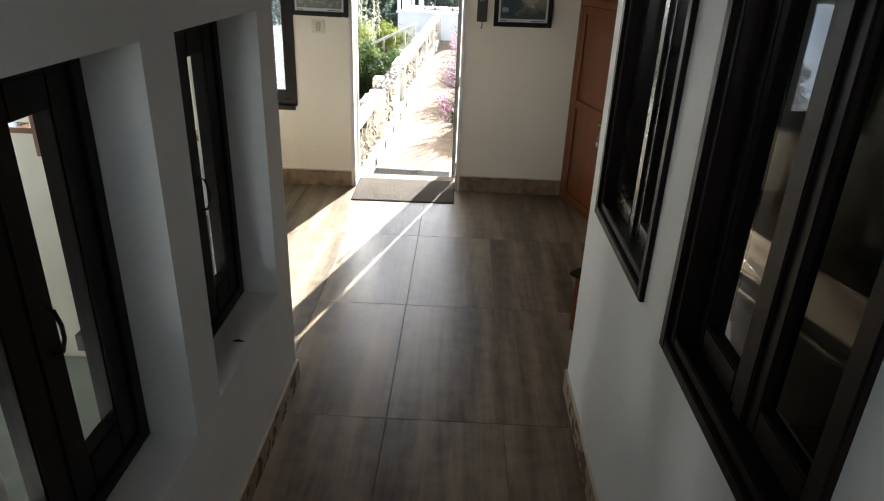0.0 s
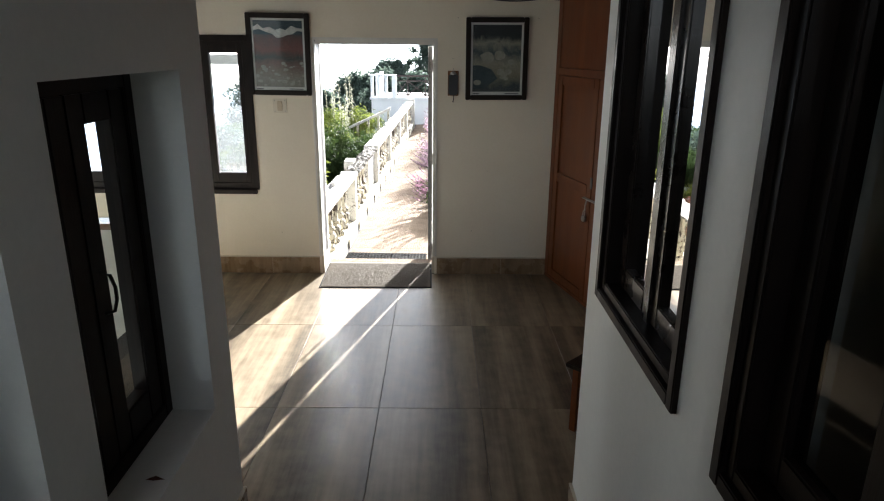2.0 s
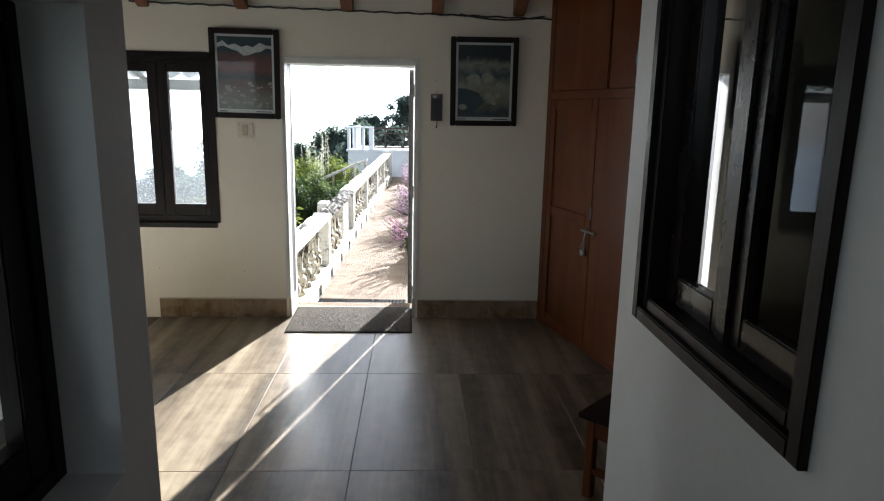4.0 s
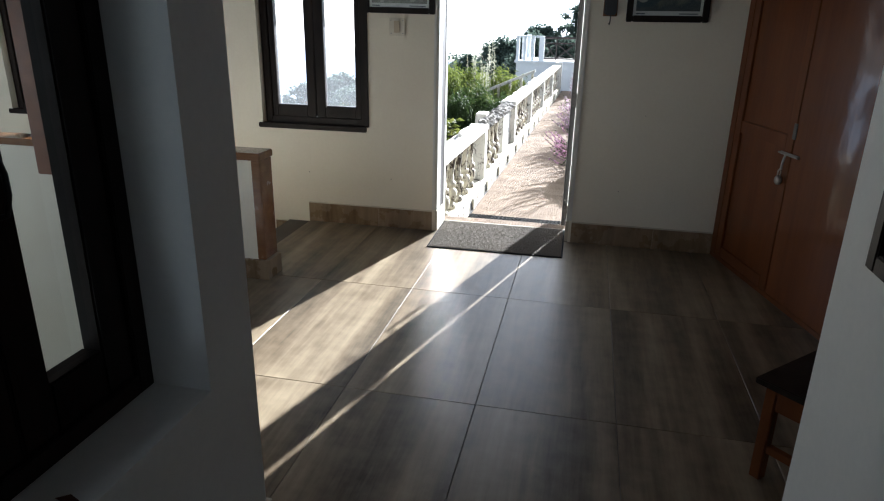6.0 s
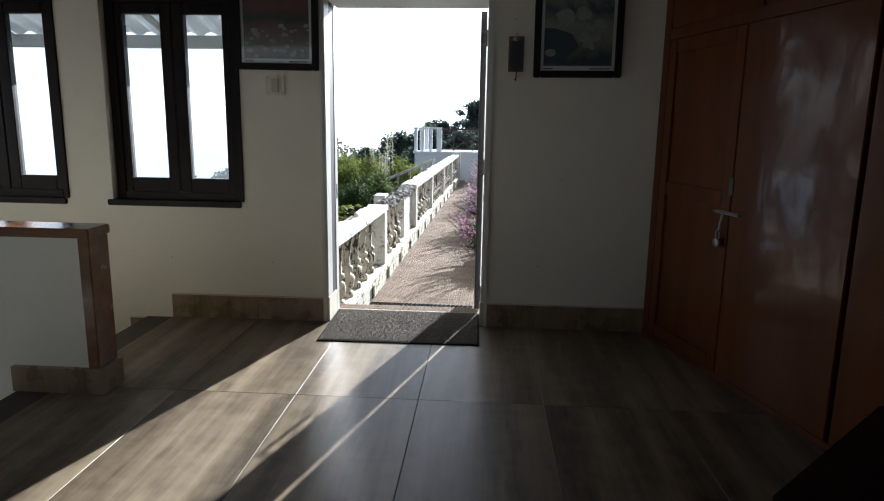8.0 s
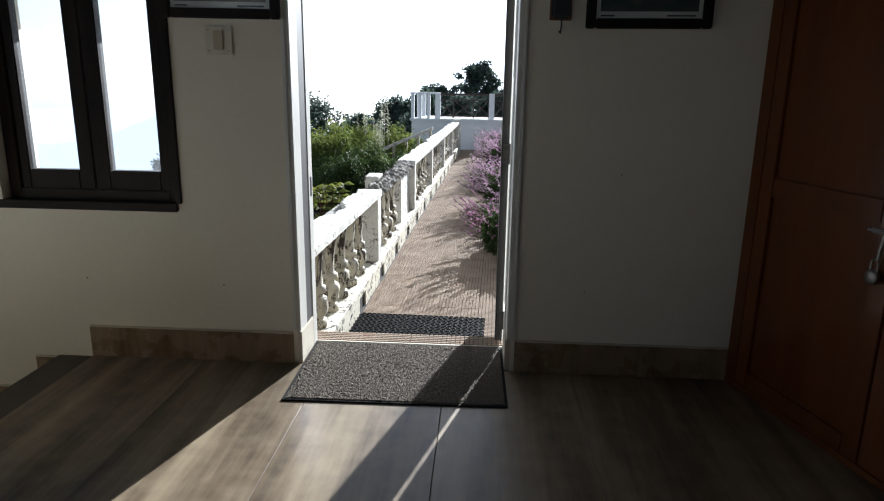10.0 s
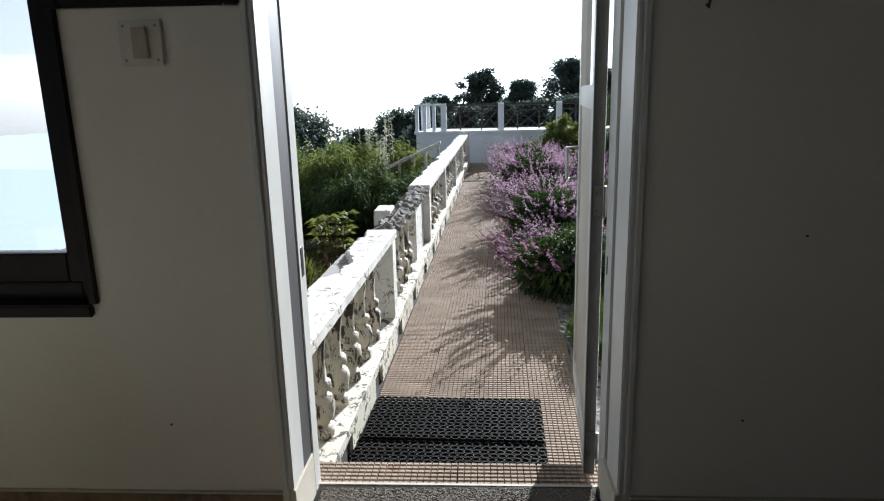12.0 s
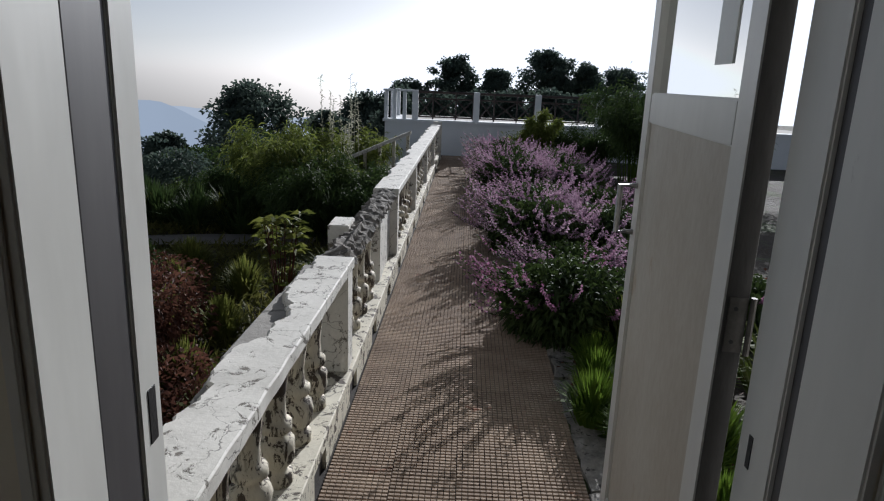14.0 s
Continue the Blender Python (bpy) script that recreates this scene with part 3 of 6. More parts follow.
for i, (a, b) in enumerate(LWINS):
    w = tagged(new("window_%d" % (i + 4)), "dark wooden casement window in a deep white reveal", "window", "corridor windows over the stairwell", "structure")
    d0, d1 = XL - 0.245, XL - 0.165
    frame_bars("window_frame", a, b, *LZ, d0, d1, 0.055, M_DARKWOOD, w, axis="y")
    mid = (a + b) / 2
    casement(w, a + 0.055, mid - 0.002, LZ[0] + 0.055, LZ[1] - 0.055, d0 + 0.012, d1 - 0.012, 0.095, 0.12, "y", M_GLASSDARK)
    casement(w, mid + 0.002, b - 0.055, LZ[0] + 0.055, LZ[1] - 0.055, d0 + 0.012, d1 - 0.012, 0.095, 0.12, "y", M_GLASSDARK)
    hz = 1.3
    x = d1 - 0.012
    part("window_handle", tube([(x, mid + 0.05, hz + 0.07), (x + 0.03, mid + 0.05, hz + 0.06), (x + 0.042, mid + 0.05, hz + 0.02), (x + 0.042, mid + 0.05, hz - 0.02), (x + 0.03, mid + 0.05, hz - 0.06), (x, mid + 0.05, hz - 0.07)], 0.006), M_BLACK, w, "black pull handle")

FIRST_RW = max(range(len(RWINS)), key=lambda q: RWINS[q][1])
for i, (a, b) in enumerate(RWINS):
    w = tagged(new("window_%d" % (i + 6)), "dark-stained wooden window with a worn frame, dark room behind", "window", "windows of the dark room", "structure")
    # outer architrave, proud of the wall
    frame_bars("architrave", a, b, *RZ, XR - 0.018, XR + 0.03, 0.04, M_DARKWOOD, w, axis="y", label="worn dark architrave")
    frame_bars("window_frame", a + 0.04, b - 0.04, RZ[0] + 0.04, RZ[1] - 0.04, XR - 0.002, XR + 0.15, 0.035, M_DARKWOOD, w, axis="y")
    a2, b2, c2, d2 = a + 0.075, b - 0.075, RZ[0] + 0.075, RZ[1] - 0.075
    mid = (a2 + b2) / 2
    casement(w, a2, mid - 0.002, c2, d2, XR + 0.05, XR + 0.09, 0.07, 0.08, "y", M_GLASSMID if i == FIRST_RW else M_GLASSDIM, wood=M_DARKGLOSS if i == FIRST_RW else M_DARKWOOD)
    casement(w, mid + 0.002, b2, c2, d2, XR + 0.05, XR + 0.09, 0.07, 0.08, "y", M_GLASSMID if i == FIRST_RW else M_GLASSDIM, wood=M_DARKGLOSS if i == FIRST_RW else M_DARKWOOD)
    part("meeting_strip", box(XR + 0.038, XR + 0.0495, mid - 0.026, mid + 0.026, c2, d2, 0.004), M_DARKGLOSS if i == FIRST_RW else M_DARKWOOD, w)

# door frame
df = tagged(new("door_frame"), "white gloss-painted wooden door frame with chipped edges", "door frame", kind="structure")
part("jamb", box(DOOR[0], DOOR[0] + 0.016, YW - 0.004, YW + 0.125, 0.165, DOOR[3], 0.004), M_FRAMEWHITE, df)
part("jamb", box(DOOR[0], DOOR[0] + 0.014, YW + 0.1255, YW + 0.235, 0.0, DOOR[3], 0.003), M_FRAMEGREY, df, "grey rebate strip with its shade in the colour")
part("jamb", box(DOOR[0], DOOR[0] + 0.018, YW + 0.2355, YW + 0.312, 0.0, DOOR[3], 0.004), M_FRAMEWHITE, df)
part("jamb", box(DOOR[1] - 0.018, DOOR[1], YW - 0.004, YW + 0.168, 0.165, DOOR[3], 0.004), M_FRAMEWHITE, df)
part("jamb", box(DOOR[1] - 0.010, DOOR[1], YW + 0.1685, YW + 0.198, 0.0, DOOR[3]), M_FRAMEGREY, df, "grey groove strip with its shade in the colour")
part("jamb", box(DOOR[1] - 0.02, DOOR[1], YW + 0.1985, YW + 0.31, 0.0, DOOR[3], 0.004), M_FRAMEWHITE, df)
part("bolt_slot", box(DOOR[1] - 0.0215, DOOR[1] - 0.0195, YW + 0.262, YW + 0.275, 0.80, 0.86), M_BLACK, df, "black bolt slot")
part("head", box(DOOR[0] + 0.0265, DOOR[1] - 0.0185, YW - 0.004, YW + 0.31, DOOR[3] - 0.035, DOOR[3], 0.004), M_FRAMEWHITE, df)
part("architrave", box(DOOR[0] - 0.02, DOOR[0] - 0.001, YW - 0.012, YW - 0.001, 0.17, DOOR[3] + 0.02, 0.003), M_FRAMEWHITE, df)
part("architrave", box(DOOR[1] + 0.001, DOOR[1] + 0.02, YW - 0.012, YW - 0.001, 0.17, DOOR[3] + 0.02, 0.003), M_FRAMEWHITE, df)
part("architrave", box(DOOR[0] - 0.001, DOOR[1] + 0.001, YW - 0.012, YW - 0.001, DOOR[3] + 0.001, DOOR[3] + 0.02, 0.003), M_FRAMEWHITE, df)
part("strike_plate", box(DOOR[0] + 0.0165, DOOR[0] + 0.0195, YW + 0.262, YW + 0.29, 0.80, 0.90, 0.001), M_BLACK, df, "black latch recess")
for x0, x1 in ((DOOR[0] - 0.001, DOOR[0] + 0.02), (DOOR[1] - 0.025, DOOR[1] + 0.001)):
    part("plinth_tile", box(x0, x1, YW - 0.001, YW + 0.23, 0.0, 0.164, 0.003), M_CAULK, df, "pale stone skirting return")

M_OLDSTEEL = plain("dull_hinge_steel", (0.06, 0.055, 0.05), (0.14, 0.13, 0.12), 20, 140, 0.5, 0.1, metallic=0.6)
M_EDGE = plain("door_edge_shade", (0.03, 0.028, 0.027), (0.07, 0.064, 0.06), 5, 60, 0.7, 0.2, (1, 1, 0.3))
# the door leaf, open outwards
leaf_m = Matrix.Translation((-0.388, YW + 0.345, 0.02)) @ Matrix.Rotation(radians(-5.4), 4, "Z")
door = tagged(new("door_1"), "white half-glazed outer door standing wide open", "door", kind="structure")
door.matrix_world = leaf_m
LW, LH, TH = 0.9, 2.03, 0.042
part("stile", box(0, TH, 0, 0.085, 0, LH, 0.004), M_FRAMEWHITE, door)
part("stile", box(0, TH, LW - 0.085, LW, 0, LH, 0.004), M_FRAMEWHITE, door)
# dark strip puts the shade of the indoor-facing edge into colour
part("edge_strip", box(0.002, TH - 0.002, -0.0009, -0.0001, 0.002, LH - 0.002), M_EDGE, door, "hinge edge strip in dark grey that carries its shade")
for z0, z1 in ((0, 0.10), (1.305, 1.388), (LH - 0.09, LH)):
    part("rail", box(0.001, TH - 0.001, 0.0855, LW - 0.0855, z0, z1, 0.004), M_FRAMEWHITE, door)
part("lower_panel", box(0.009, TH - 0.009, 0.0855, LW - 0.0855, 0.1005, 1.3045), M_DOORPANEL, door, "off-white stained lower panel")
pane = quick("pane", [(TH / 2, 0.082, 1.382), (TH / 2, LW - 0.082, 1.382), (TH / 2, LW - 0.082, LH - 0.087), (TH / 2, 0.082, LH - 0.087)], [(0, 1, 2, 3)], M_GLASSDUST, door, "dusty glass pane")
part("sticker", box(TH / 2 - 0.003, TH / 2 - 0.001, 0.205, 0.315, 1.45, 1.80), M_WALL_COOL, door, "blank paper notice on the glass")
for z in (0.12, 1.01, 1.86):
    h = part("hinge", box(0.008, 0.040, -0.0035, -0.001, z - 0.05, z + 0.05, 0.001), M_OLDSTEEL, door, "dull steel butt hinge")
    for q in (-0.03, 0.03):
        part("screw", tube([(0.02, -0.0036, z + q), (0.02, -0.005, z + q)], 0.004), M_BLACK, h)
    part("pin", tube([(0.046, -0.008, z - 0.052), (0.046, -0.008, z + 0.052)], 0.0055), M_OLDSTEEL, h)
part("handle", tube([(-0.001, LW - 0.04, 0.98), (-0.05, LW - 0.04, 0.98), (-0.05, LW - 0.04, 1.12), (-0.001, LW - 0.04, 1.12)], 0.009), M_STEEL, door, "steel pull handle")

# threshold
sill = tagged(new("threshold_step"), "ribbed paving threshold step outside the door", "step", kind="structure")
part("step", box(-1.5, -0.1, YW + 0.3, YW + 0.455, -0.42, -0.016), M_PATHBED, sill)
part("stone_strip", box(DOOR[0], DOOR[1], YW + 0.285, YW + 0.301, -0.05, 0.004, 0.002), M_CAULK, sill)

# skirting
def skirting(name, x0, x1, y0, y1, z0=0.0, h=0.16, along="x", piece=0.6):
    s = tagged(new(name), "brown wood-look skirting tiles with a pale top joint", "skirting", kind="structure")
    lo, hi = (x0, x1) if along == "x" else (y0, y1)
    u = lo
    while u < hi - 1e-4:
        v = min(hi, u + piece)
        bm = box(u + 0.0008, v - 0.0008, y0, y1, z0, z0 + h - 0.008, 0.0015) if along == "x" else box(x0, x1, u + 0.0008, v - 0.0008, z0, z0 + h - 0.008, 0.0015)
        part("skirting_tile", bm, M_BASE, s)
        u = v
    part("joint", box(x0, x1, y0 + (0.002 if along == "x" else 0), y1, z0 + h - 0.0078, z0 + h, 0.001), M_CAULK, s)
    return s


skirting("baseboard_1", DOOR[1] + 0.021, 0.73, YW - 0.014, YW, 0, 0.163)
skirting("baseboard_2", -2.435, DOOR[0] - 0.021, YW - 0.014, YW, 0, 0.163)
for k in range(5):
    skirting("baseboard_%d" % (3 + k), -2.74 - 0.305 * k, -2.436 - 0.305 * k, YW - 0.014, YW, -0.175 * (k + 1), 0.163)
skirting("baseboard_8", XL, XL + 0.014, 2.25, 3.675, 0, 0.13, "y")
skirting("baseboard_9", XR - 0.014, XR, 2.25, 3.71, 0, 0.13, "y")
skirting("baseboard_10", XL - 0.3, XL + 0.014, 3.675, 3.687, 0, 0.13)
skirting("baseboard_11", XR - 0.014, 1.2, 3.71, 3.722, 0, 0.13)

# ---- things indoors ----

# parapet of the stairwell
par = thing("stair_parapet", "white half wall with a varnished wooden cap beside the stairs", "parapet")
part("wall", box(-4.9, -2.236, 5.716, 5.86, -1.5, 0.7695), M_WALL, par)
part("cap", box(-4.95, -2.17, 5.696, 5.88, 0.770, 0.816, 0.006), M_CAPWOOD, par, "varnished honey-brown wooden cap")
part("end_board", box(-2.235, -2.178, 5.708, 5.868, 0.13, 0.7695, 0.004), M_CAPWOOD, par, "varnished wooden end board")
part("base_tile", box(-2.62, -2.158, 5.688, 5.876, 0.0, 0.128, 0.002), M_BASE, par, "brown wood-look base tile")
post = thing("wooden_post", "dark brown wooden post hanging beside the parapet", "post")
part("shaft", box(-3.66, -3.55, 5.58, 5.68, 0.62, 3.2, 0.006), M_RAFTER, post)

# wardrobe, set at a slant along the side of the room
dirw = Vector((0.395, -1.495, 0)).normalized()
yaw_w = math.atan2(dirw.y, dirw.x)
WM = Matrix.Translation((0.716, 6.99, 0)) @ Matrix.Rotation(yaw_w, 4, "Z")   # local x along the face, local y into the carcass
ward = thing("built_in_wardrobe", "orange-brown varnished wooden wardrobe with a padlocked door", "wardrobe", m=WM)
WLEN = 3.25
part("carcass", box(0.0, WLEN, 0.045, 0.5, 0.0, 2.72), M_WARDROBE, ward)
part("plinth", box(0.0, WLEN, 0.0, 0.044, 0.0, 0.03, 0.002), M_WARDROBE, ward)
part("side_stile", box(0.0, 0.075, 0.0, 0.044, 0.031, 2.72, 0.004), M_WARDROBE, ward)
part("cross_rail", box(0.076, WLEN, -0.004, 0.044, 1.825, 1.885, 0.004), M_WARDROBE, ward)


def panel_door(u0, u1, z0, z1, mids):
    d = part("door", box(u0, u1, 0.014, 0.044, z0, z1), M_WARDROBE, ward)
    st = 0.075
    for a, b, c, e in ((u0, u0 + st, z0, z1), (u1 - st, u1, z0, z1)):
        part("stile", box(a, b, 0.0, 0.0138, c, e, 0.003), M_WARDROBE, d)
    for c, e in ((z0, z0 + st), (z1 - st, z1), *mids):
        part("rail", box(u0 + st + 0.001, u1 - st - 0.001, 0.0, 0.0138, c, e, 0.003), M_WARDROBE, d)
    return d


panel_door(0.077, 0.79, 0.033, 1.822, [(0.92, 1.0)])
part("door", box(0.796, 1.575, 0.0, 0.044, 0.033, 1.822, 0.004), M_WARDROBE, ward, "flush glossy door with scuffed varnish")
part("door", box(1.60, 2.38, 0.0, 0.044, 0.033, 1.822, 0.004), M_WARDROBE, ward, "flush glossy door")
part("door", box(2.386, WLEN, 0.0, 0.044, 0.033, 1.822, 0.004), M_WARDROBE, ward, "flush glossy door")
for a, b in ((0.077, 0.885), (0.905, 1.70), (1.706, 2.5), (2.506, WLEN)):
    part("upper_door", box(a, b, 0.004, 0.044, 1.888, 2.7, 0.005), M_WARDROBE, ward)
part("hinge", box(0.775, 0.808, -0.006, -0.0005, 0.985, 1.075, 0.001), M_OLDSTEEL, ward, "steel hinge")
hasp = part("hasp", box(0.69, 0.885, -0.012, -0.001, 0.885, 0.902, 0.002), M_STEEL, ward, "steel sliding bolt")
part("bolt_bar", tube([(0.685, -0.016, 0.894), (0.89, -0.016, 0.894)], 0.006), M_STEEL, hasp)
part("staple", tube([(0.755, -0.012, 0.89), (0.752, -0.02, 0.84), (0.75, -0.02, 0.80)], 0.007), M_STEEL, hasp)
lock = thing("padlock", "small worn steel padlock hanging from the wardrobe bolt", "padlock", m=WM @ Matrix.Translation((0.742, -0.022, 0.735)))
part("body", lathe([(0.004, -0.012), (0.024, -0.011), (0.028, -0.005), (0.028, 0.005), (0.024, 0.011), (0.004, 0.012)], 16), M_STEEL, lock).matrix_local = Matrix.Rotation(radians(90), 4, "X")
part("shackle", tube([(-0.014, 0, 0.018), (-0.014, 0, 0.055), (0.0, 0, 0.068), (0.014, 0, 0.055), (0.014, 0, 0.018)], 0.0042), M_STEEL, lock)
bag = thing("plastic_sheet", "crumpled blue-grey plastic sheet hanging on an upper door", "plastic sheet", m=WM @ Matrix.Translation((1.25, -0.006, 1.89)))
bm = bmesh.new()
bmesh.ops.create_grid(bm, x_segments=16, y_segments=16, size=0.5)
for v in bm.verts:
    n = noise.noise(Vector((v.co.x * 6 + v.co.y * 4, v.co.y * 3, 1.7)))
    v.co = Vector(((v.co.x + 0.5) * 0.34 + n * 0.01, -0.012 + n * 0.012, (v.co.y + 0.5) * 0.42))
bmesh.ops.solidify(bm, geom=bm.faces, thickness=0.002)
M_PLASTIC = plain("blue_grey_plastic", (0.16, 0.27, 0.3), (0.34, 0.45, 0.47), 9, 60, 0.2, 0.15)
part("sheet", bm, M_PLASTIC, bag)

# low table by the wardrobe
tab = thing("low_table", "low wooden table with a dark top and orange-brown legs", "table", m=Matrix.Translation((0.411, 4.364, 0)) @ Matrix.Rotation(radians(45), 4, "Z"))
part("tabletop", box(0, 0.85, -0.45, 0, 0.392, 0.418, 0.004), M_DARKWOOD, tab, "dark wooden top")
for u in (0.03, 0.78):
    for v in (-0.42, -0.07):
        part("leg", box(u, u + 0.042, v, v + 0.042, 0.0, 0.3915, 0.004), M_WARDROBE, tab)
part("apron", box(0.072, 0.78, -0.052, -0.03, 0.30, 0.3915, 0.003), M_WARDROBE, tab)
part("apron", box(0.072, 0.78, -0.42, -0.40, 0.30, 0.3915, 0.003), M_WARDROBE, tab)
part("apron", box(0.034, 0.056, -0.378, -0.07, 0.30, 0.3915, 0.003), M_WARDROBE, tab)
part("stretcher", box(0.036, 0.066, -0.378, -0.07, 0.12, 0.15, 0.003), M_WARDROBE, tab)


# ---- framed photographs ----
def photo(name, bands):
    """A printed photograph: colours by height, with ragged borders between them and rocky grain."""
    m, nt, b = nodes_of(name)
    tc = nt.nodes.new("ShaderNodeTexCoord")
    sp = nt.nodes.new("ShaderNodeSeparateXYZ")
    nt.links.new(tc.outputs["Generated"], sp.inputs[0])
    n1 = noise_tex(nt, tc.outputs["Generated"], 4.5, 7, 0.62, 0.5)
    ad = nt.nodes.new("ShaderNodeMath")
    ad.operation = "MULTIPLY_ADD"
    ad.inputs[1].default_value = 0.34
    nt.links.new(n1, ad.inputs[0])
    nt.links.new(sp.outputs["Z"], ad.inputs[2])
    c = ramp(nt, ad.outputs[0], bands)
    n2 = noise_tex(nt, tc.outputs["Generated"], 26, 5, 0.7)
    c = mixc(nt, 0.55, c, ramp(nt, n2, [(0.3, (0.25, 0.25, 0.25)), (0.7, (1, 1, 1))]), "MULTIPLY")
    nt.links.new(c, b.inputs["Base Color"])
    b.inputs["Roughness"].default_value = 0.35
    return m


M_PHOTO1 = photo("valley_photograph", [(0.0, (0.2, 0.19, 0.16)), (0.3, (0.32, 0.3, 0.25)), (0.5, (0.22, 0.12, 0.09)), (0.62, (0.035, 0.04, 0.035)), (0.75, (0.24, 0.07, 0.05)), (0.95, (0.1, 0.05, 0.045)), (1.02, (0.06, 0.04, 0.04))])
M_PHOTO2 = photo("river_photograph", [(0.0, (0.16, 0.16, 0.13)), (0.25, (0.05, 0.075, 0.085)), (0.42, (0.3, 0.28, 0.2)), (0.6, (0.44, 0.42, 0.32)), (0.78, (0.07, 0.11, 0.13)), (0.9, (0.4, 0.39, 0.3)), (1.05, (0.012, 0.02, 0.025))])
M_PSKY = plain("printed_dark_sky", (0.008, 0.03, 0.045), (0.012, 0.045, 0.06), 2, 30, 0.35, 0)
M_SNOW = plain("printed_snow", (0.45, 0.45, 0.42), (0.8, 0.8, 0.76), 30, 90, 0.35, 0)
M_MOUNT = plain("white_card_mount", (0.68, 0.68, 0.64), (0.76, 0.76, 0.72), 5, 80, 0.6, 0.02)
M_PICGLASS = glassy("picture_glass", ior=1.3)
M_STONE_L = plain("printed_pale_stone", (0.26, 0.25, 0.2), (0.46, 0.44, 0.37), 25, 90, 0.35, 0)
M_STONE_D = plain("printed_dark_water", (0.02, 0.045, 0.055), (0.05, 0.08, 0.09), 20, 90, 0.35, 0)


def picture(name, x0, z0, w, h, tilt, lean, ph, label):
    pic = thing(name, label, "framed picture", "framed photographs", Matrix.Translation((x0, YW - 0.003, z0)) @ Matrix.Rotation(radians(tilt), 4, "Y") @ Matrix.Rotation(radians(lean), 4, "X"))
    fw = 0.042
    for a, b, c, d in ((0, fw, 0, h), (w - fw, w, 0, h), (fw, w - fw, 0, fw), (fw, w - fw, h - fw, h)):
        part("frame", box(a, b, -0.03, -0.004, c, d, 0.005), M_DARKWOOD, pic, "dark wooden frame")
    part("mount", box(fw - 0.004, w - fw + 0.004, -0.014, -0.006, fw - 0.004, h - fw + 0.004), M_MOUNT, pic, "white card mount")
    a, b, c, d = fw + 0.018, w - fw - 0.018, fw + 0.028, h - fw - 0.018
    part("photograph", box(a, b, -0.0155, -0.0142, c, d), ph, pic)
    part("caption_line", box(a + 0.002, a + 0.06, -0.0150, -0.0144, fw + 0.008, fw + 0.014), M_STONE_D, pic)
    part("caption_line", box(b - 0.13, b - 0.01, -0.0150, -0.0144, fw + 0.008, fw + 0.014), M_STONE_D, pic)
    g = quick("pane", [(fw, -0.0185, fw), (w - fw, -0.0185, fw), (w - fw, -0.0185, h - fw), (fw, -0.0185, h - fw)], [(0, 1, 2, 3)], M_PICGLASS, pic, "picture glass")
    g.visible_shadow = False
    return pic, (a, b, c, d)


def flat_shape(name, pts, y, mat, parent):
    return quick(name, [(x, y, z) for x, z in pts], [tuple(range(len(pts)))], mat, parent)


pic, (a, b, c, d) = picture("mountain_picture", -1.922, 1.637, 0.533, 0.672, 0.6, 1.0, M_PHOTO1, "dark-framed photograph of snow peaks above a stony valley")
W_, H_ = b - a, d - c
flat_shape("printed_sky", [(a, d - 0.21 * H_), (b, d - 0.21 * H_), (b, d), (a, d)], -0.0157, M_PSKY, pic)
rid = random.Random(5)
top = [(0.0, 0.90), (0.1, 0.945), (0.2, 0.88), (0.33, 0.905), (0.45, 0.86), (0.55, 0.885), (0.66, 0.86), (0.78, 0.925), (0.9, 0.89), (1.0, 0.885)]
low = [(1.0, 0.84), (0.9, 0.85), (0.8, 0.80), (0.7, 0.79), (0.6, 0.755), (0.48, 0.74), (0.38, 0.80), (0.25, 0.83), (0.12, 0.87), (0.0, 0.85)]
flat_shape("printed_peaks", [(a + u * W_, c + v * H_) for u, v in top + low], -0.0160, M_SNOW, pic)
for k in range(34):
    u, v, s = rid.random(), rid.random() ** 1.3 * 0.36, 0.008 + 0.018 * rid.random()
    n = 7
    flat_shape("printed_stone", [(min(b, max(a, a + u * W_ + s * (0.7 + 0.5 * rid.random()) * math.cos(q * math.tau / n))), max(c, c + (0.02 + v) * H_ + 0.6 * s * math.sin(q * math.tau / n))) for q in range(n)], -0.0161 - 0.00001 * k, M_STONE_L, pic)
pic, (a, b, c, d) = picture("river_picture", -0.058, 1.607, 0.53, 0.678, -0.4, 1.0, M_PHOTO2, "dark-framed photograph of boulders in a river")
W_, H_ = b - a, d - c
flat_shape("printed_pool", [(a, c + 0.04 * H_), (a + 0.25 * W_, c + 0.05 * H_), (a + 0.52 * W_, c + 0.2 * H_), (a + 0.4 * W_, c + 0.34 * H_), (a + 0.15 * W_, c + 0.40 * H_), (a, c + 0.40 * H_)], -0.0157, M_STONE_D, pic)
for u, v, s in ((0.1, 0.14, 0.03), (0.58, 0.30, 0.036), (0.66, 0.26, 0.028), (0.74, 0.30, 0.03), (0.62, 0.22, 0.022), (0.7, 0.2, 0.02), (0.55, 0.55, 0.05), (0.3, 0.52, 0.06), (0.8, 0.45, 0.03)):
    n = 9
    flat_shape("printed_boulder", [(min(b, max(a, a + u * W_ + s * (0.8 + 0.4 * rid.random()) * math.cos(q * math.tau / n))), c + v * H_ + 0.8 * s * math.sin(q * math.tau / n)) for q in range(n)], -0.0160 - 0.0001 * u, M_STONE_L, pic)

